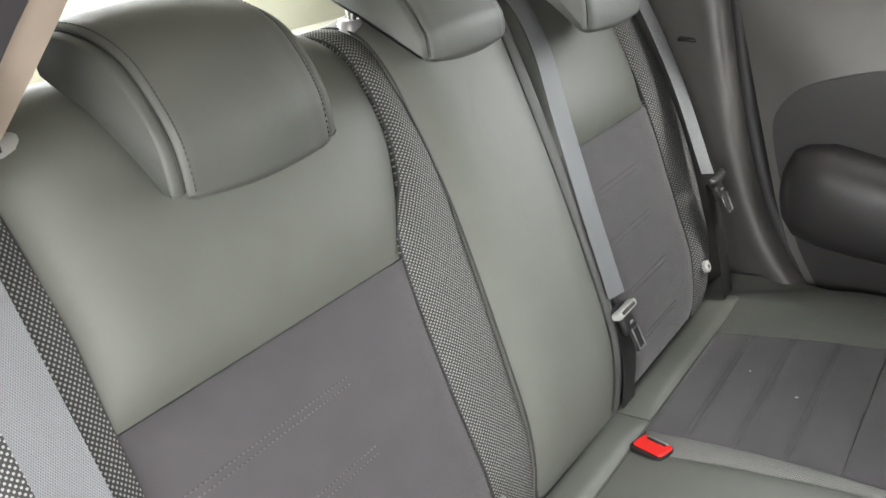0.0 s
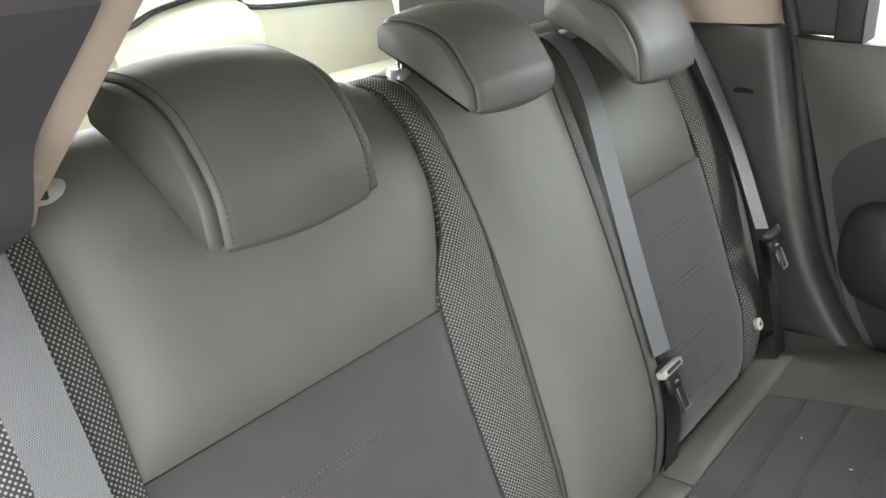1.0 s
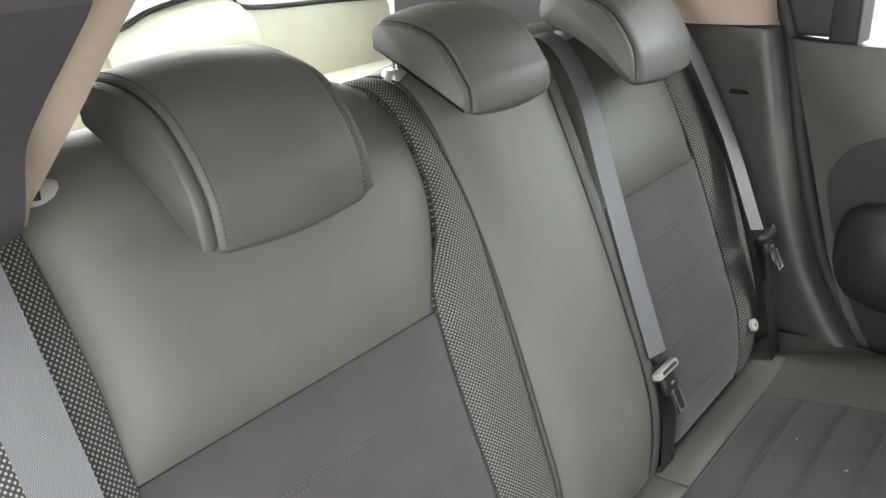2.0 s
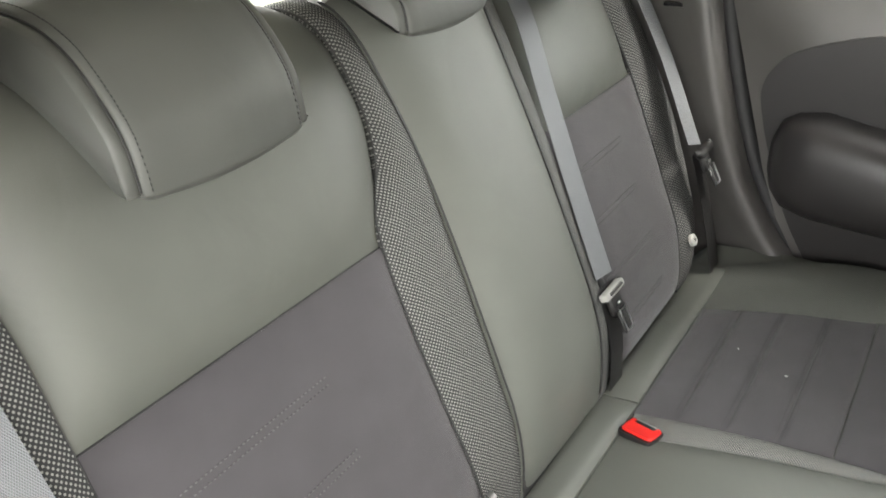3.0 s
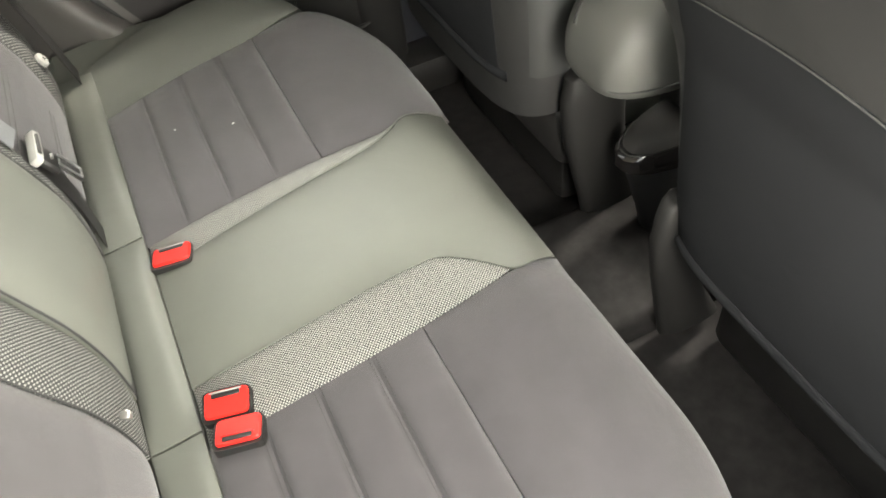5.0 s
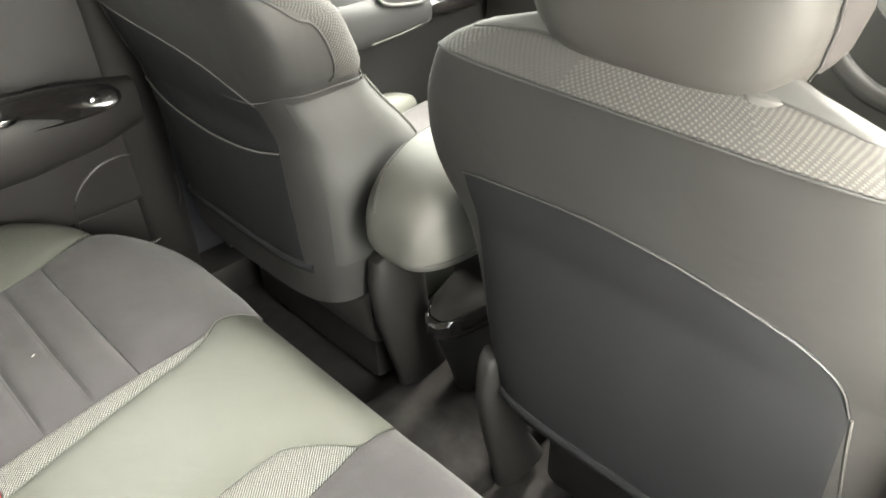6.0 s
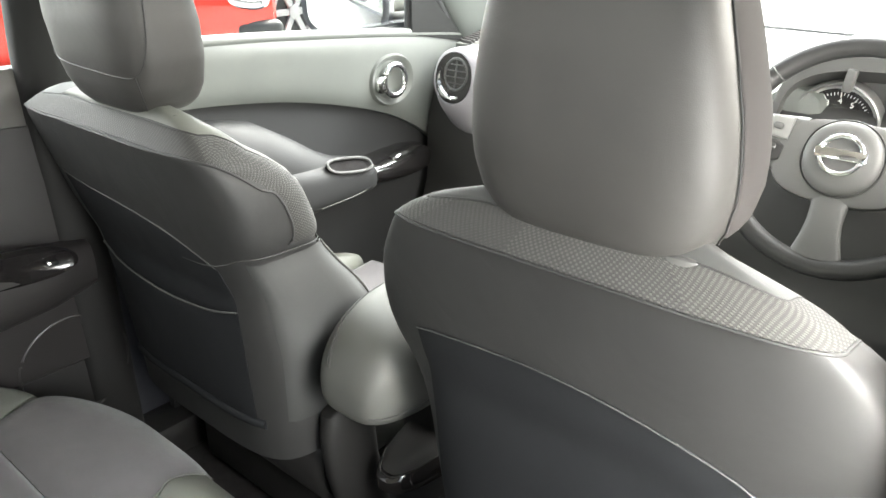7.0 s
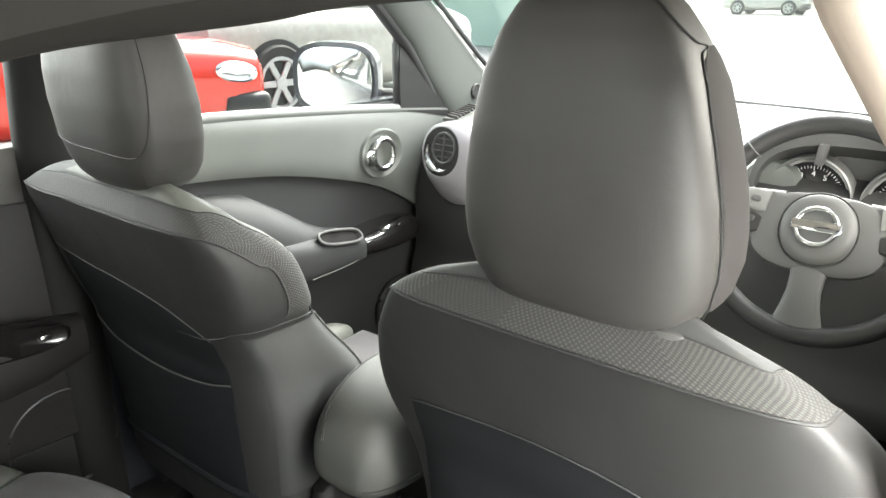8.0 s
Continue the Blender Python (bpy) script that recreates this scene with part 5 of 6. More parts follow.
# windscreen pillars
for sd, lab in ((1, "dark grey windscreen pillar with a round tweeter"), (-1, "dark grey windscreen pillar on the driver's side")):
    pil = tagged(mesh_ob("trim_front_pillar", loft([oval((x, sd * y, z), (h, 0, 0), (0, 0.026, 0), 2.8, 36) for x, y, z, h in ((1.88, 0.69, 1.06, 0.14), (1.855, 0.688, 1.10, 0.14), (1.80, 0.684, 1.173, 0.14), (1.718, 0.68, 1.25, 0.122), (1.644, 0.672, 1.32, 0.104), (1.546, 0.655, 1.39, 0.100), (1.47, 0.635, 1.44, 0.092), (1.38, 0.61, 1.50, 0.085))]), PILLAR_GREY), lab, "pillar", kind="structure")
    if sd > 0:
        rim = pose(1.812, 0.659, 1.172, 90, 0, 0)
        part("tweeter", loft([[rim @ p for p in oval((0, 0, z), (0.022 * k, 0, 0), (0, 0.022 * k, 0), 2, 32)] for z, k in ((-0.01, 1), (0.004, 1), (0.006, 0.85), (0.003, 0.8), (0.003, 0.2))]), PLASTIC, pil, "round tweeter grille")

# black window frame of the passenger door and the windscreen's seal
tagged(mesh_ob("window_frame", tube([(1.665, 0.690, 1.16), (1.600, 0.684, 1.245), (1.530, 0.676, 1.325), (1.440, 0.658, 1.395), (1.372, 0.640, 1.442), (1.290, 0.612, 1.50)], 0.017, 12, 40), RUBBER), "black frame of the passenger door's window", "window frame", kind="structure")
tagged(mesh_ob("window_post", tube([(1.512, 0.690, 1.14), (1.512, 0.688, 1.22), (1.505, 0.678, 1.34)], 0.008, 10, 20), RUBBER), "thin black post before the mirror corner", "window frame", kind="structure")
tagged(mesh_ob("windscreen_seal", tube([(2.000, 0.640, 1.120), (1.930, 0.648, 1.180), (1.838, 0.650, 1.252), (1.746, 0.644, 1.322), (1.646, 0.628, 1.392), (1.560, 0.610, 1.443), (1.462, 0.586, 1.502)], 0.007, 8, 40), RUBBER), "black rubber seal along the windscreen", "seal", kind="structure")

# ---- doors of the far side ----
door_f = tagged(thing("door_1", "closed passenger door with pale upper trim and chrome handle", "car door"), kind="structure")
BELT = [(0.74, 1.203), (1.0, 1.193), (1.35, 1.166), (1.60, 1.142), (1.72, 1.128)]
SPLIT = [(0.74, 1.085), (0.969, 1.068), (1.162, 1.038), (1.383, 0.979), (1.50, 0.925), (1.583, 0.872), (1.64, 0.82), (1.72, 0.72)]


bx = lambda c, n=12: by_x(c, 0.74, 1.72, n)
part("upper_trim", ruled(bx(SPLIT), bx(BELT), lambda x, z: (x, 0.675, z), 14, 40, 0.010, 4, skirt=0.03, dip=0), DOOR_PALE, door_f, "pale grey upper door trim")
part("window_ledge", tube([(x, 0.685, z + 0.002) for x, z in BELT], 0.014, 10, 40), DOOR_PALE, door_f)
part("lower_trim", slab([(0.74, 0.42), (1.72, 0.42)] + bx(SPLIT)[::-1], -0.022, "y", 0.715), DOOR_TRIM, door_f, "dark grey lower door trim")
part("armrest_ridge", loft([oval((x, 0.672, (a + b) / 2), (0, w, 0), (0, 0, (a - b) / 2), 2.4, 36) for x, a, b, w in (
    (0.78, 1.00, 0.80, 0.02), (0.83, 1.035, 0.78, 0.055), (0.91, 1.046, 0.78, 0.075), (1.00, 1.026, 0.78, 0.082), (1.08, 0.980, 0.78, 0.082), (1.16, 0.928, 0.79, 0.078), (1.22, 0.900, 0.80, 0.07), (1.26, 0.880, 0.81, 0.05))]), DOOR_TRIM, door_f, "dark grey moulded ridge behind the armrest")
arm = part("armrest", loft([oval((x, 0.650, (a + b) / 2), (0, w, 0), (0, 0, (a - b) / 2), 3.4, 40) for x, a, b, w in (
    (0.86, 0.93, 0.80, 0.03), (0.92, 0.935, 0.795, 0.062), (1.02, 0.928, 0.797, 0.074), (1.12, 0.914, 0.802, 0.078), (1.20, 0.902, 0.806, 0.078), (1.26, 0.890, 0.810, 0.074), (1.283, 0.884, 0.814, 0.068), (1.292, 0.876, 0.820, 0.060))]), DOOR_TRIM, door_f, "dark grey padded armrest")
cup_u, cup_v, cup_n = Vector((0.066, 0, -0.010)), Vector((0, 0.013, 0.014)), Vector((0.05, -0.74, 0.67))
cup_c = Vector((1.200, 0.586, 0.897))
cup = part("pull_cup", loft([oval(cup_c + cup_n * h, cup_u * k, cup_v * k, 2.8, 36) for h, k in ((-0.006, 0.98), (0.0035, 0.98), (0.0025, 0.88), (-0.001, 0.82), (-0.001, 0.3))]), CARPET, arm, "recessed black pull cup")
part("cup_rim", tube(oval(cup_c + cup_n * 0.004, cup_u, cup_v, 2.8, 48), 0.0038, 8, 0, True), HUB_GREY, arm, "grey cup rim")
part("armrest_seam", tube([(1.10, 0.5735, 0.822), (1.20, 0.5735, 0.826), (1.283, 0.584, 0.830)], 0.0012, 6, 20), LEATHER, arm)
part("switch_pod", loft([oval((x, 0.652, (a + b) / 2), (0, w, 0), (0, 0, (a - b) / 2), 2.8, 36) for x, a, b, w in ((1.295, 0.872, 0.818, 0.062), (1.34, 0.872, 0.812, 0.064), (1.40, 0.878, 0.808, 0.062), (1.46, 0.882, 0.808, 0.056), (1.50, 0.878, 0.812, 0.046), (1.525, 0.862, 0.825, 0.028), (1.532, 0.852, 0.835, 0.012))]), GLOSS, door_f, "gloss black switch pod")
part("window_switch", loft([oval((1.392, 0.612, 0.873 + h), (0.030 * k, 0, 0.002), (0, 0.013 * k, 0), 3, 24) for h, k in ((-0.006, 1.0), (0.004, 1.0), (0.008, 0.7))]), CHROME, door_f, "chrome-edged window switch")
hb = pose(1.425, 0.668, 1.052, 90, 0, 0)
bowl = part("handle_bowl", loft([[hb @ p for p in oval((0, 0, z), (0.072 * k, 0, 0), (0, 0.060 * k, 0), 2.1, 40)] for z, k in ((0.0, 1.08), (0.010, 1.0), (0.006, 0.86), (-0.004, 0.7), (-0.004, 0.2))]), DOOR_PALE, door_f, "round handle bowl")
part("handle_ring", tube([hb @ p for p in oval((0, 0, 0.014), (0.036, 0, 0), (0, 0.038, 0), 2, 48)], 0.008, 10, 0, True), CHROME, bowl, "chrome ring handle")
part("lock_lever", loft([[hb @ p for p in oval((-0.045, -0.006, z), (0.016 * k, 0, 0), (0, 0.020 * k, 0), 2.4, 20)] for z, k in ((0.004, 1), (0.016, 1), (0.020, 0.7))]), CHROME, bowl, "chrome lock lever")
part("speaker_ring", tube([Vector((1.50, 0.684, 0.60)) + Vector((math.cos(a) * 0.085, 0, math.sin(a) * 0.085)) for a in [i * math.pi / 24 for i in range(48)]], 0.006, 8, 0, True), PLASTIC, door_f)

door_r = tagged(thing("door_2", "closed far rear door with black switch panel and armrest", "car door"), kind="structure")
part("upper_trim", slab([(0.175, 0.63), (0.61, 0.63), (0.62, 1.20), (0.05, 1.215), (-0.042, 1.224), (-0.012, 1.139), (0.040, 0.961), (0.077, 0.836), (0.115, 0.740)], -0.028, "y", 0.715, 0.006), DOOR_GREY, door_r, "dark grey upper door trim")
part("lower_trim", slab([(0.29, 0.44), (0.60, 0.44), (0.61, 0.627), (0.18, 0.627)], -0.026, "y", 0.716, 0.004), PLASTIC, door_r, "black lower door trim")
part("armrest", loft([oval((x, 0.675, (a + b) / 2), (0, w, 0), (0, 0, (a - b) / 2), 2.8, 36) for x, a, b, w in (
    (0.090, 0.905, 0.84, 0.02), (0.102, 0.938, 0.81, 0.045), (0.125, 0.953, 0.785, 0.064), (0.17, 0.960, 0.772, 0.074), (0.28, 0.938, 0.765, 0.076), (0.40, 0.908, 0.765, 0.07), (0.52, 0.89, 0.775, 0.06), (0.61, 0.88, 0.79, 0.03))]), DOOR_DARK, door_r, "black rounded armrest")
part("switch_panel", loft([oval((0.440, y, 0.885), (0.128 * k, 0, -0.012 * k), (0, 0, 0.030 * k), 2.6, 40) for y, k in ((0.63, 1.0), (0.612, 1.0), (0.607, 0.93), (0.612, 0.85), (0.613, 0.2))]), GLOSS, door_r, "gloss black switch panel")
part("rear_seal", tube([(x + 0.026, 0.705, z) for x, z in PILLAR_RIDGE], 0.016, 10, 50), RUBBER, door_r, "black rubber seal")
# dark sheet for the shading on the door below the window's light
part("shaded_panel", slab([(p.x, p.y) for p in spline([(*q, 0) for q in ((0.20, 0.632), (0.135, 0.74), (0.095, 0.84), (0.066, 0.93), (0.058, 0.995), (0.090, 1.046), (0.15, 1.073), (0.224, 1.092), (0.35, 1.104), (0.48, 1.106), (0.61, 1.100))], 60)] + [(0.61, 0.632)], -0.006, "y", 0.688, 0.003), DOOR_DARK, door_r, "lower door panel, darkened to paint in the door's shading")
part("inner_handle", tube([(0.325, 0.612, 0.893), (0.34, 0.602, 0.892), (0.375, 0.600, 0.889), (0.395, 0.612, 0.887)], 0.006, 10, 24), CHROME, door_r, "chrome inner handle")
part("window_switch", block((0.020, 0.01, 0.010), (0.520, 0.604, 0.880), 0.003, 2), CHROME, door_r, "chrome window switch")
part("speaker_ring", tube([Vector((0.55, 0.684, 0.625)) + Vector((math.cos(a) * 0.105, 0, math.sin(a) * 0.105)) for a in [i * math.pi / 24 for i in range(48)]], 0.0042, 8, 0, True), DOOR_DARK, door_r, "raised speaker ring")
part("quarter_block", slab([(-0.030, 1.226), (0.040, 1.2255), (0.040, 1.46), (-0.10, 1.46)], -0.055, "y", 0.735, 0.010), PLASTIC_GREY, door_r, "dark grey quarter trim")
part("window_post", slab([(0.032, 1.222), (0.078, 1.221), (0.078, 1.46), (0.032, 1.46)], -0.07, "y", 0.72, 0.006), PLASTIC, door_r, "black window post")
part("belt_slot", block((0.050, 0.030, 0.008), (-0.100, 0.672, 1.126), 0.003, 2), GLOSS, far_pillar, "narrow black slot")

# ---- dashboard ----
dash = tagged(thing("dashboard", "grey moulded dashboard with round air vents", "dashboard"), kind="structure")
prof = [(1.50, 0.66), (1.47, 0.80), (1.475, 0.93), (1.50, 1.02), (1.54, 1.085), (1.60, 1.118), (1.75, 1.138), (1.95, 1.145), (2.08, 1.14), (2.10, 0.66)]
part("body", loft([[Vector((x + 0.03 * (abs(y) / 0.66) ** 4 + 0.05 * min(max((y - 0.1) / 0.2, 0), 1), y, z - 0.012 * (abs(y) / 0.66) ** 4)) for x, z in [(p.x, p.y) for p in spline([(*p, 0) for p in prof], 48, True)]] for y in [-0.66 + 1.32 * i / 32 for i in range(33)]]), PLASTIC_GREY, dash, "dark grey dashboard moulding")
# pale sheet over the dark moulding: windscreen light painted on the top
part("top_pad", loft([[Vector((x, y, z + 0.003)) for x, z in ((1.62, 1.120), (1.75, 1.139), (1.95, 1.146), (2.07, 1.142), (2.07, 1.13), (1.62, 1.11))] for y in [-0.62 + 1.24 * i / 16 for i in range(17)]]), DOOR_PALE, dash, "dashboard top with its light put into a paler grey")
vm = pose(1.505, 0.527, 1.061, 0, -80, 0)
ve = part("vent_pod", loft([[vm @ p for p in oval((-0.008 * (k - 1) * 6 if k > 1 else 0, -0.05 * max(k - 1, 0), z), (0.072 * k, 0, 0), (0, 0.066 * k, 0), 2.1, 44)] for z, k in ((-0.16, 1.75), (-0.09, 1.66), (-0.045, 1.48), (-0.015, 1.22), (0.0, 1.0), (0.004, 0.9), (0.002, 0.80), (-0.01, 0.74), (-0.03, 0.70), (-0.03, 0.1))]), POD_PALE, dash, "pale grey egg-shaped vent pod")
part("vent_bowl", loft([[vm @ p for p in oval((0, 0, z), (0.072 * k, 0, 0), (0, 0.066 * k, 0), 2.1, 44)] for z, k in ((0.0045, 0.86), (0.004, 0.82), (-0.004, 0.76), (-0.020, 0.72), (-0.020, 0.1))]), GLOSS, ve, "gloss black vent bowl")
part("vent_ring", tube([vm @ p for p in oval((0.010, -0.008, 0.004), (0.038, 0, 0), (0, 0.035, 0), 2, 48)], 0.0035, 10, 0, True), PLASTIC_GREY, ve, "dark vent ring")
part("chrome_arc", tube([vm @ Vector((0.050 * math.cos(radians(q)), 0.045 * math.sin(radians(q)), 0.004)) for q in range(75, 215, 7)], [0.002 + 0.0065 * math.sin(math.pi * n / 19) for n in range(20)], 8), CHROME, ve, "chrome crescent of the vent")
for k in (-0.022, -0.007, 0.008, 0.023):
    part("slat", block((0.004, 0.064 * math.cos(k * 36), 0.010), (0, 0, 0), 0.001, 1, vm @ Matrix.Translation((k + 0.010, -0.008, 0.0))), PLASTIC_GREY, ve)
part("slat_bar", block((0.066, 0.004, 0.010), (0, 0, 0), 0.001, 1, vm @ Matrix.Translation((0.010, -0.008, 0.003))), PLASTIC_GREY, ve)
for i in range(8):
    part("defrost_slat", block((0.006, 0.050, 0.008), (1.57 + 0.020 * i, 0.545 + 0.006 * i, 1.140 + 0.001 * i), 0.001, 1, Matrix.Rotation(radians(-18), 4, "Z")), PLASTIC, dash)
part("wiper_line", tube([(2.02, -0.60, 1.165), (2.04, 0.0, 1.172), (2.02, 0.60, 1.165)], 0.010, 8, 40), RUBBER, dash)
part("brow_panel", loft([oval((x, -0.262, 1.085), (0, w, 0), (0, 0, h), 2.6, 32) for x, w, h in ((1.70, 0.060, 0.060), (1.58, 0.058, 0.058), (1.555, 0.050, 0.050), (1.55, 0.030, 0.030))]), DOOR_PALE, dash, "pale grey side of the instrument brow")
rooted(dash, (1.8, 0, 0.66))

DIAL_Y, DIAL_Z = -0.336, 1.079
BAR = (1.532, -0.355, 1.166)
cluster = thing("instrument_cluster", "two round dials under a curved hood behind the wheel", "instrument cluster")
part("housing", loft([oval((x, -0.425, 1.075), (0, w, 0), (0, 0, h), 2.8, 44) for x, w, h in ((1.72, 0.19, 0.118), (1.60, 0.20, 0.139), (1.545, 0.199, 0.139), (1.535, 0.196, 0.134), (1.535, 0.185, 0.110), (1.60, 0.170, 0.080), (1.60, 0.02, 0.01))]), SATIN, cluster, "black hooded housing")


def digits(text, size, m, parent, mat, name="numeral"):
    cu = bpy.data.curves.new(name, "FONT")
    cu.body, cu.size, cu.align_x, cu.align_y, cu.extrude = text, size, "CENTER", "CENTER", 0.0003
    tmp = bpy.data.objects.new(name, cu)
    scene.collection.objects.link(tmp)
    dg = bpy.context.evaluated_depsgraph_get()
    me = bpy.data.meshes.new_from_object(tmp.evaluated_get(dg))
    bpy.data.objects.remove(tmp)
    me.transform(m)
    me.materials.clear()
    me.materials.append(mat)
    ob = new(name, me)
    ob.parent = parent
    return ob


for k, yd in enumerate((DIAL_Y, DIAL_Y - 0.165)):
    dm = Matrix.Translation((1.575, yd, DIAL_Z)) @ Matrix(((0, 0, -1), (-1, 0, 0), (0, 1, 0))).to_4x4()
    dial = part("dial", loft([[dm @ p for p in oval((0, 0, z), (0.066 * s, 0, 0), (0, 0.066 * s, 0), 2, 48)] for z, s in ((-0.01, 1.0), (0.006, 1.0), (0.006, 0.95), (0.0, 0.92), (0.0, 0.05))]), GLOSS, cluster, "black dial face")
    part("dial_ring", tube([dm @ p for p in oval((0, 0, 0.008), (0.068, 0, 0), (0, 0.068, 0), 2, 56)], 0.0032, 8, 0, True), PLASTIC_SILVER, dial, "silver dial ring")
    part("bezel", loft([[dm @ p for p in oval((0, 0, z), (0.066 * s, 0, 0), (0, 0.066 * s, 0), 2, 48)] for z, s in ((-0.012, 1.2), (0.022, 1.18), (0.025, 1.13), (0.012, 1.05), (0.0, 1.02))], cap=False), SPOKE_GREY, dial, "grey dial bezel")
    for i in range(41):
        a = radians(215 - i * 6.2)
        part("minor_tick", block((0.005, 0.0008, 0.001), (0, 0, 0), 0, 1, dm @ Matrix.Translation((math.cos(a) * 0.054, math.sin(a) * 0.054, 0.0012)) @ Matrix.Rotation(a, 4, "Z")), WHITE, dial)
    for i in range(9):
        a = radians(215 - i * 31)
        part("tick", block((0.009, 0.0016, 0.001), (0, 0, 0), 0, 1, dm @ Matrix.Translation((math.cos(a) * 0.052, math.sin(a) * 0.052, 0.0012)) @ Matrix.Rotation(a, 4, "Z")), WHITE, dial)
        if k == 0 and i < 9:
            digits(str(i), 0.014, dm @ Matrix.Translation((math.cos(a) * 0.041, math.sin(a) * 0.041, 0.0015)), dial, WHITE)
    part("needle", block((0.045, 0.002, 0.002), (0, 0, 0), 0.0005, 1, dm @ Matrix.Rotation(radians(215), 4, "Z") @ Matrix.Translation((0.02, 0, 0.004))), ORANGE, dial, "orange needle")
part("brow_bar", block((0.020, 0.016, 0.040), (0, 0, 0), 0.003, 2, Matrix.Translation(BAR) @ Matrix.Rotation(radians(8), 4, "X")), HUB_GREY, cluster, "grey bar under the hood")
rooted(cluster, (1.6, -0.385, 1.0))

wheel = thing("steering_wheel", "three-spoke leather steering wheel with silver spoke accents and a chrome badge", "steering wheel")
WM = Matrix.Translation((1.335, -0.418, 1.084)) @ Matrix.Rotation(radians(22), 4, "Y") @ Matrix(((0, 0, -1), (-1, 0, 0), (0, 1, 0))).to_4x4()


def wpts(pts):
    return [WM @ Vector(p) for p in pts]


RX, RY = 0.182, 0.175
part("rim", tube(wpts([(RX * math.cos(a), RY * math.sin(a), 0.0) for a in [i * math.pi / 48 for i in range(96)]]), 0.0165, 14, 0, True), RIM_LEATHER, wheel, "black leather rim")
stitches(wpts([((RX - 0.0145) * math.cos(a), (RY - 0.0145) * math.sin(a), 0.004) for a in [radians(190 + i * 5) for i in range(32)]]), wheel, THREAD, 90, 0.004, 0.0007)
for q in (42, 138, 216, 324):
    c, d = Vector((RX * math.cos(radians(q)), RY * math.sin(radians(q)), 0)), Vector((math.cos(radians(q)), math.sin(radians(q)), 0))
    part("rim_seam", tube(wpts([c + d * 0.0168 * math.cos(a) + Vector((0, 0, 0.0168 * math.sin(a))) for a in [i * math.pi / 12 for i in range(24)]]), 0.0012, 6, 0, True), THREAD, wheel, "pale seam in the rim's leather")
part("boss", loft([wpts(oval((0, -0.010, z), (0.106 * k, 0, 0), (0, 0.066 * k, 0), 2.9, 56)) for z, k in ((-0.05, 0.7), (-0.025, 0.95), (0.0, 1.0), (0.010, 0.97), (0.014, 0.88), (0.015, 0.6))]), HUB_GREY, wheel, "grey spoke boss")
part("hub", loft([wpts(oval((0, -0.004, z), (0.058 * k, 0, 0), (0, 0.058 * k, 0), 2.1, 56)) for z, k in ((0.0, 1.0), (0.017, 1.0), (0.022, 0.95), (0.026, 0.75), (0.028, 0.3))]), HUB_GREY, wheel, "grey airbag hub")
part("hub_groove", tube(wpts(oval((0, -0.004, 0.0155), (0.0600, 0, 0), (0, 0.0600, 0), 2.1, 64)), 0.0013, 6, 0, True), PLASTIC_GREY, wheel)
for a, sg in ((6, 1), (174, -1)):
    r = Matrix.Rotation(radians(a), 4, "Z")
    part("spoke", loft([wpts([r @ p for p in oval((x, -0.004 * sg, z), (0, w, 0), (0, 0, 0.013), 3.2, 28)]) for x, w, z in ((0.07, 0.050, 0.0), (0.11, 0.044, 0.0), (0.15, 0.034, -0.002), (0.184, 0.026, -0.003))]), HUB_GREY, wheel, "grey spoke")
    part("spoke_accent", loft([wpts([r @ p for p in oval((x, 0.020 * sg, z), (0, w, 0), (0, 0, 0.004), 3.5, 24)]) for x, w, z in ((0.088, 0.019, 0.0125), (0.12, 0.017, 0.0128), (0.158, 0.009, 0.0105))]), SPOKE_GREY, wheel, "satin grey spoke accent")
    part("button_pod", loft([wpts([r @ p for p in oval((x, -0.020 * sg, z), (0, w, 0), (0, 0, 0.004), 3.0, 24)]) for x, w, z in ((0.090, 0.012, 0.0125), (0.105, 0.019, 0.0128), (0.140, 0.016, 0.0120), (0.158, 0.007, 0.0105))]), PLASTIC, wheel, "black button pod")
    for px, py in ((0.108, 0.020), (0.128, 0.020), (0.108, -0.014), (0.128, -0.014), (0.118, -0.027)):
        part("spoke_button", loft([wpts([r @ p for p in oval((px, py * sg, z), (0.008 * k, 0, 0), (0, 0.0055 * k, 0), 3, 16)]) for z, k in ((0.012, 1), (0.0185, 1), (0.020, 0.7))]), SATIN if py > 0 else PLASTIC_GREY, wheel)
part("lower_spoke", loft([wpts(oval((0, y, z), (w, 0, 0), (0, 0, 0.010), 2.4, 32)) for y, w, z in ((-0.055, 0.034, 0.004), (-0.080, 0.027, 0.006), (-0.105, 0.0265, 0.006), (-0.130, 0.031, 0.004), (-0.150, 0.037, 0.002), (-0.170, 0.044, 0.000))]), HUB_GREY, wheel, "grey lower spoke")
part("spoke_seam", tube(wpts([(x, -0.158 - 0.006 * (1 - (x / 0.040) ** 2), 0.0125 - 0.004 * (x / 0.040) ** 2) for x in [-0.040 + 0.008 * i for i in range(11)]]), 0.0010, 6, 30), PLASTIC, wheel, "dark seam at the foot of the spoke")
badge = part("badge", tube(wpts([(0.031 * math.cos(a), 0.029 * math.sin(a), 0.031) for a in [i * math.pi / 24 for i in range(48)]]), 0.0042, 10, 0, True), CHROME, wheel, "plain chrome ring badge")
part("badge_bar", block((0.076, 0.017, 0.006), (0, 0, 0), 0.002, 2, WM @ Matrix.Translation((0, 0, 0.032))), CHROME, badge, "chrome bar")
part("column", loft([wpts(oval((0, -0.01, z), (0.05, 0, 0), (0, 0.05, 0), 2.6, 28)) for z in (-0.20, -0.04)]), PLASTIC, wheel, "black column shroud")
rooted(wheel, (1.40, -0.405, 1.05))

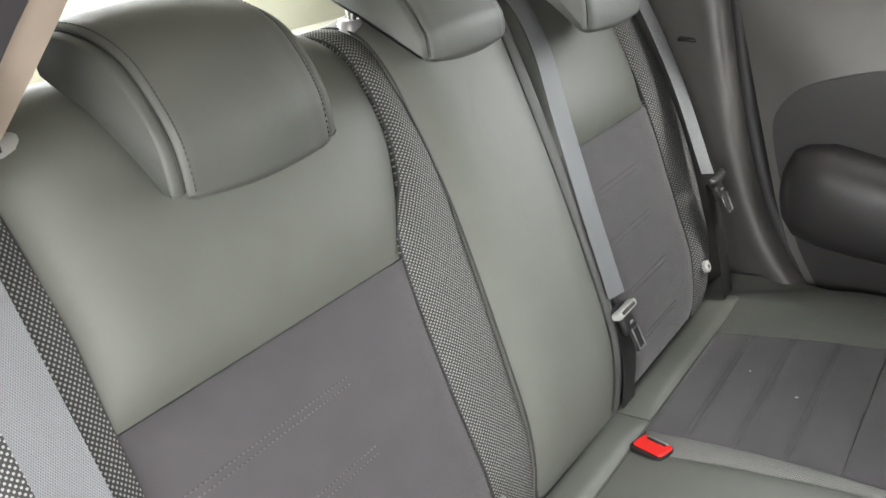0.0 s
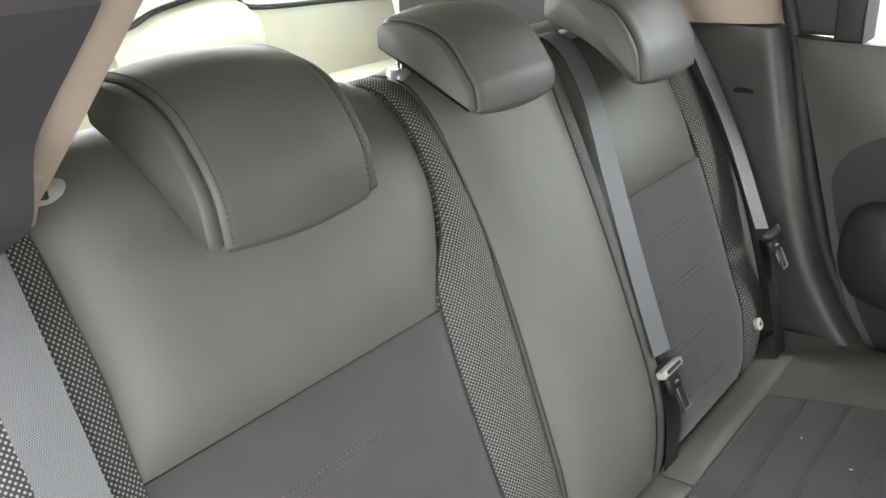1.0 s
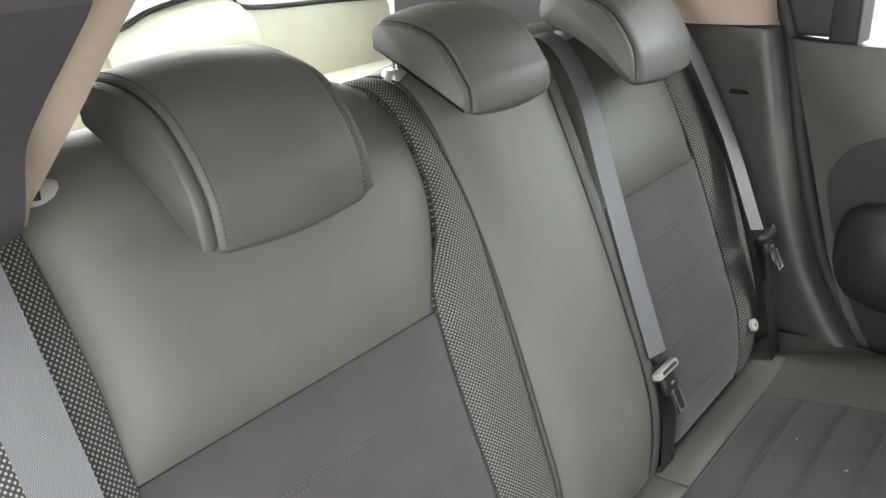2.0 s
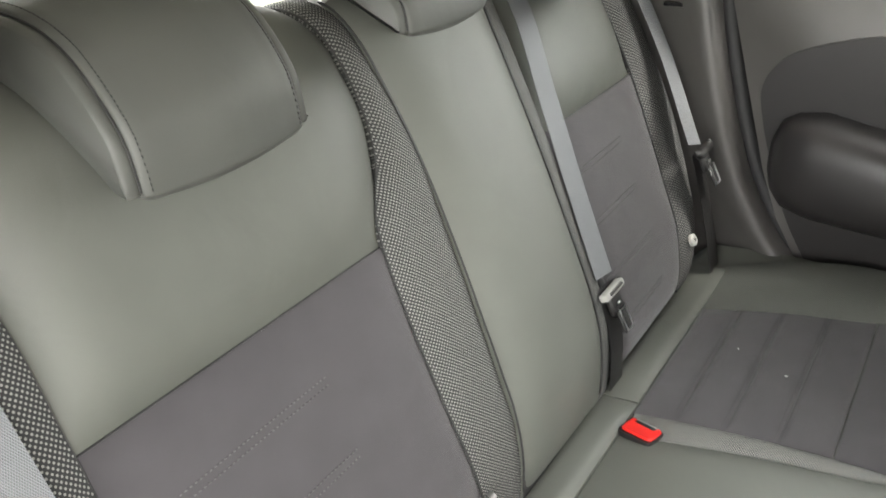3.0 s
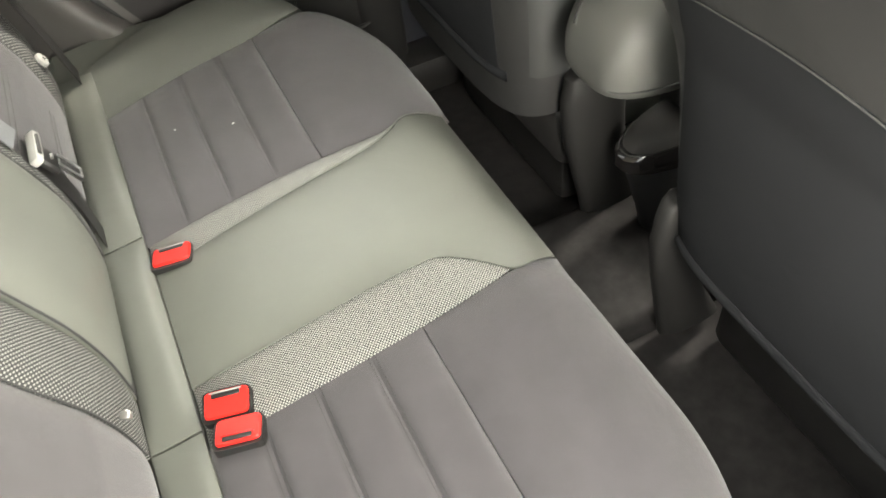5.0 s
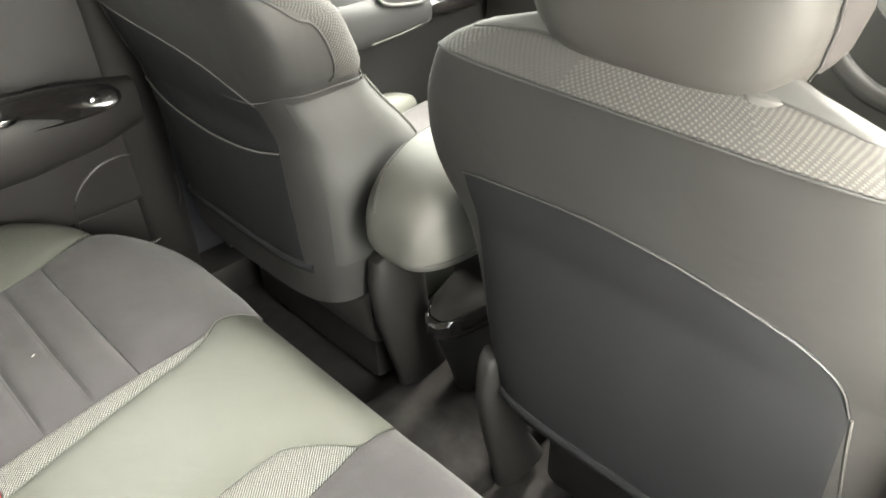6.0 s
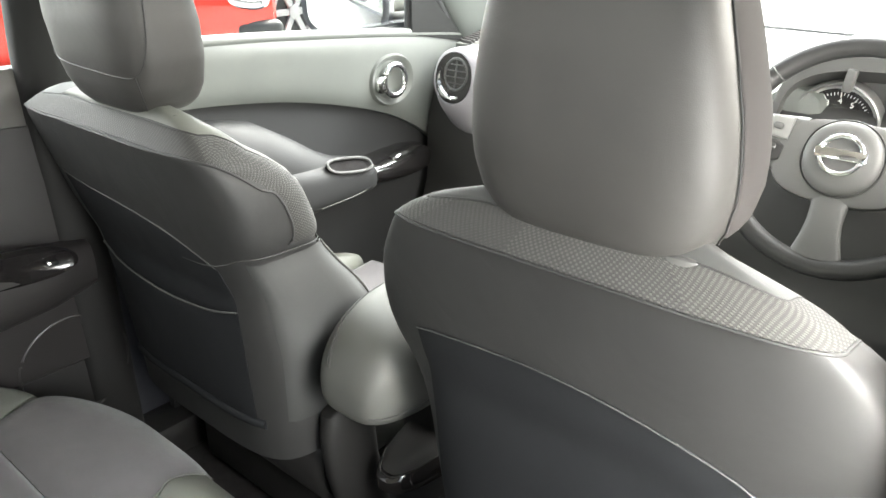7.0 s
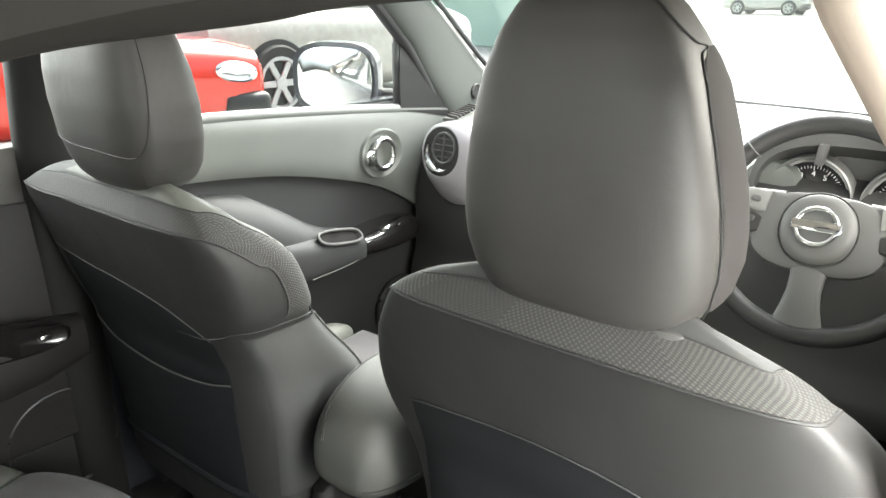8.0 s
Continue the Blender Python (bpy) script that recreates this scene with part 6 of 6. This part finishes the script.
# ---- outside mirror ----
mir = thing("door_mirror", "grey door mirror with a large rounded glass", "door mirror")
mm = Matrix(((0.469, 0, -0.894, 1.490), (-0.939, 0, -0.447, 0.895), (0, 1, 0, 1.220), (0, 0, 0, 1)))
part("shell", loft([[mm @ p for p in oval((0, 0, z), (0.118 * k, 0, 0), (0, 0.096 * k, 0), 3.2, 40)] for z, k in ((0.0, 0.94), (0.004, 1.0), (-0.03, 1.02), (-0.07, 0.9), (-0.10, 0.6), (-0.11, 0.2))]), GREY_PAINT, mir, "dark grey mirror shell")
part("mirror_glass", loft([[mm @ p for p in oval((0, 0, z), (0.102 * k, 0, 0), (0, 0.082 * k, 0), 3.4, 40)] for z, k in ((0.002, 1), (0.008, 1), (0.009, 0.98))]), MIRROR, mir, "bright mirror glass")
part("stalk", tube([(1.60, 0.84, 1.16), (1.62, 0.78, 1.16), (1.62, 0.70, 1.17)], 0.028, 12), PLASTIC, mir)
rooted(mir, (1.6, 0.75, 1.13))
tri = tagged(mesh_ob("mirror_corner", slab([(1.512, 1.15), (1.72, 1.11), (1.67, 1.18), (1.545, 1.325), (1.512, 1.32)], 0.03, "y", 0.672, 0.004), SEAT_BLACK), "dark grey triangular mirror corner trim", "trim", kind="structure")

# ---- outside ----
ground = tagged(mesh_ob("ground", slab([(-300, -300), (300, -300), (300, 300), (-300, 300)], -0.2, "z", 0.0), CONCRETE), "pale concrete forecourt", "ground", kind="structure")
tagged(mesh_ob("backdrop_wall", block((0.3, 30, 5), (16, 24.5, 2.5), 0.02, 1), RENDERED), "pale green-white wall beyond the forecourt", "wall", kind="structure")


def road_wheel(at, r, parent, facing=-1):
    m = Matrix.Translation(at) @ Matrix.Rotation(radians(90 * -facing), 4, "X")
    w = part("wheel", loft([[m @ p for p in oval((0, 0, z), (r * k, 0, 0), (0, r * k, 0), 2, 48)] for z, k in ((-0.10, 0.72), (-0.11, 0.94), (-0.08, 1.0), (0.08, 1.0), (0.11, 0.94), (0.10, 0.70), (0.05, 0.66), (0.04, 0.1))]), TYRE, parent, "black tyre")
    part("rim", loft([[m @ p for p in oval((0, 0, z), (r * k, 0, 0), (0, r * k, 0), 2, 48)] for z, k in ((0.06, 0.70), (0.11, 0.70), (0.112, 0.62), (0.06, 0.58))], cap=False), PLASTIC_SILVER, w, "silver rim")
    for i in range(6):
        a = i * math.pi / 3
        part("spoke", block((r * 0.52, r * 0.17, 0.035), (0, 0, 0), 0.008, 1, m @ Matrix.Rotation(a, 4, "Z") @ Matrix.Translation((r * 0.36, 0, 0.085))), PLASTIC_SILVER, w, "silver spoke")
    part("hub_cap", loft([[m @ p for p in oval((0, 0, z), (r * k, 0, 0), (0, r * k, 0), 2, 24)] for z, k in ((0.05, 0.2), (0.11, 0.18), (0.118, 0.1))]), PLASTIC_SILVER, w)
    return w


def parked_car(x, y, paint, label, high, length, wheel_r, turn, axle=0.92):
    """A parked car, built along its own x from nose (0) to tail, then set on the ground."""
    t = thing("parked_car", label, "car", group="parked cars")
    secs = [(0.0, 0.72, 0.30, 0.84), (0.05, 0.80, 0.26, 0.92), (0.3, 0.87, 0.22, 0.98), (0.9, 0.90, 0.20, 1.03), (1.3, 0.90, 0.20, 1.05), (2.6, 0.90, 0.20, 1.06), (length - 0.5, 0.89, 0.22, 1.06), (length - 0.08, 0.80, 0.26, 0.98), (length, 0.65, 0.34, 0.80)]
    part("body", loft([oval((a, 0, (lo + hi * high) / 2), (0, w, 0), (0, 0, (hi * high - lo) / 2), 4.2, 48) for a, w, lo, hi in secs]), paint, t)
    part("cabin", loft([oval((1.25 + a * (length - 1.55), 0, (1.0 * high + h * high) / 2), (0, w, 0), (0, 0, (h * high - 1.0 * high) / 2 + 0.02), 4, 40) for a, w, h in ((0.0, 0.74, 1.03), (0.12, 0.72, 1.25), (0.3, 0.68, 1.47), (0.6, 0.68, 1.50), (0.85, 0.69, 1.40), (1.0, 0.72, 1.06))]), GLOSS, t, "dark glazed cabin")
    part("roof", loft([oval((1.25 + a * (length - 1.55), 0, h * high + 0.012), (0, w, 0), (0, 0, 0.03), 3, 32) for a, w, h in ((0.26, 0.5, 1.43), (0.34, 0.60, 1.475), (0.6, 0.60, 1.495), (0.8, 0.60, 1.43))]), paint, t)
    for s in (-1, 1):
        for wx in (axle, length - 0.85):
            part("wheel_arch", loft([[Vector((wx, s * 0.86, wheel_r)) + Vector((math.cos(a) * wheel_r * k, s * dy, math.sin(a) * wheel_r * k)) for a in [i * math.pi / 20 for i in range(40)]] for dy, k in ((0.0, 1.12), (0.045, 1.14), (0.05, 1.05))]), PLASTIC, t, "black wheel arch")
            road_wheel((wx, s * 0.84, wheel_r), wheel_r, t, s)
        part("headlight", loft([oval((0.27, s * (0.80 + b), 0.73 * high), (0.16 * k, 0.03 * k * s, 0.02 * k), (0, 0, 0.078 * k), 2.2, 28) for b, k in ((0.0, 1.2), (0.06, 1.2), (0.075, 1.0), (0.065, 0.75), (0.065, 0.2))]), CHROME, t, "chrome-lined headlight")
        part("fog_recess", block((0.44, 0.30, 0.28), (0.19, s * 0.74, 0.40), 0.07, 3), PLASTIC_GREY, t, "dark grey bumper corner")
    part("turn_signal", loft([oval((0.62, s2 * y, 0.80 * high), (0.05 * k, 0, 0), (0, 0, 0.022 * k), 3, 20) for s2 in (-1,) for y, k in ((0.86, 1.0), (0.912, 1.0), (0.916, 0.8))]), ORANGE, t, "orange side marker")
    part("grille", block((0.06, 0.8, 0.10), (0.02, 0, 0.66 * high), 0.02, 2), CHROME, t, "bright grille bar")
    t.matrix_world = pose(x, y, 0, 0, 0, turn)
    return t


parked_car(4.84, 5.92, RED_PAINT, "red hatchback parked beside the car, nose forward", 1.0, 4.1, 0.31, 157, 1.18)
parked_car(9.25, 7.25, SILVER_PAINT, "silver-grey off-road car with silver wheels parked farther off", 1.18, 4.5, 0.42, 180)
parked_car(41.0, 10.6, SILVER_PAINT, "pale silver car parked far across the forecourt", 1.0, 4.2, 0.32, 90)
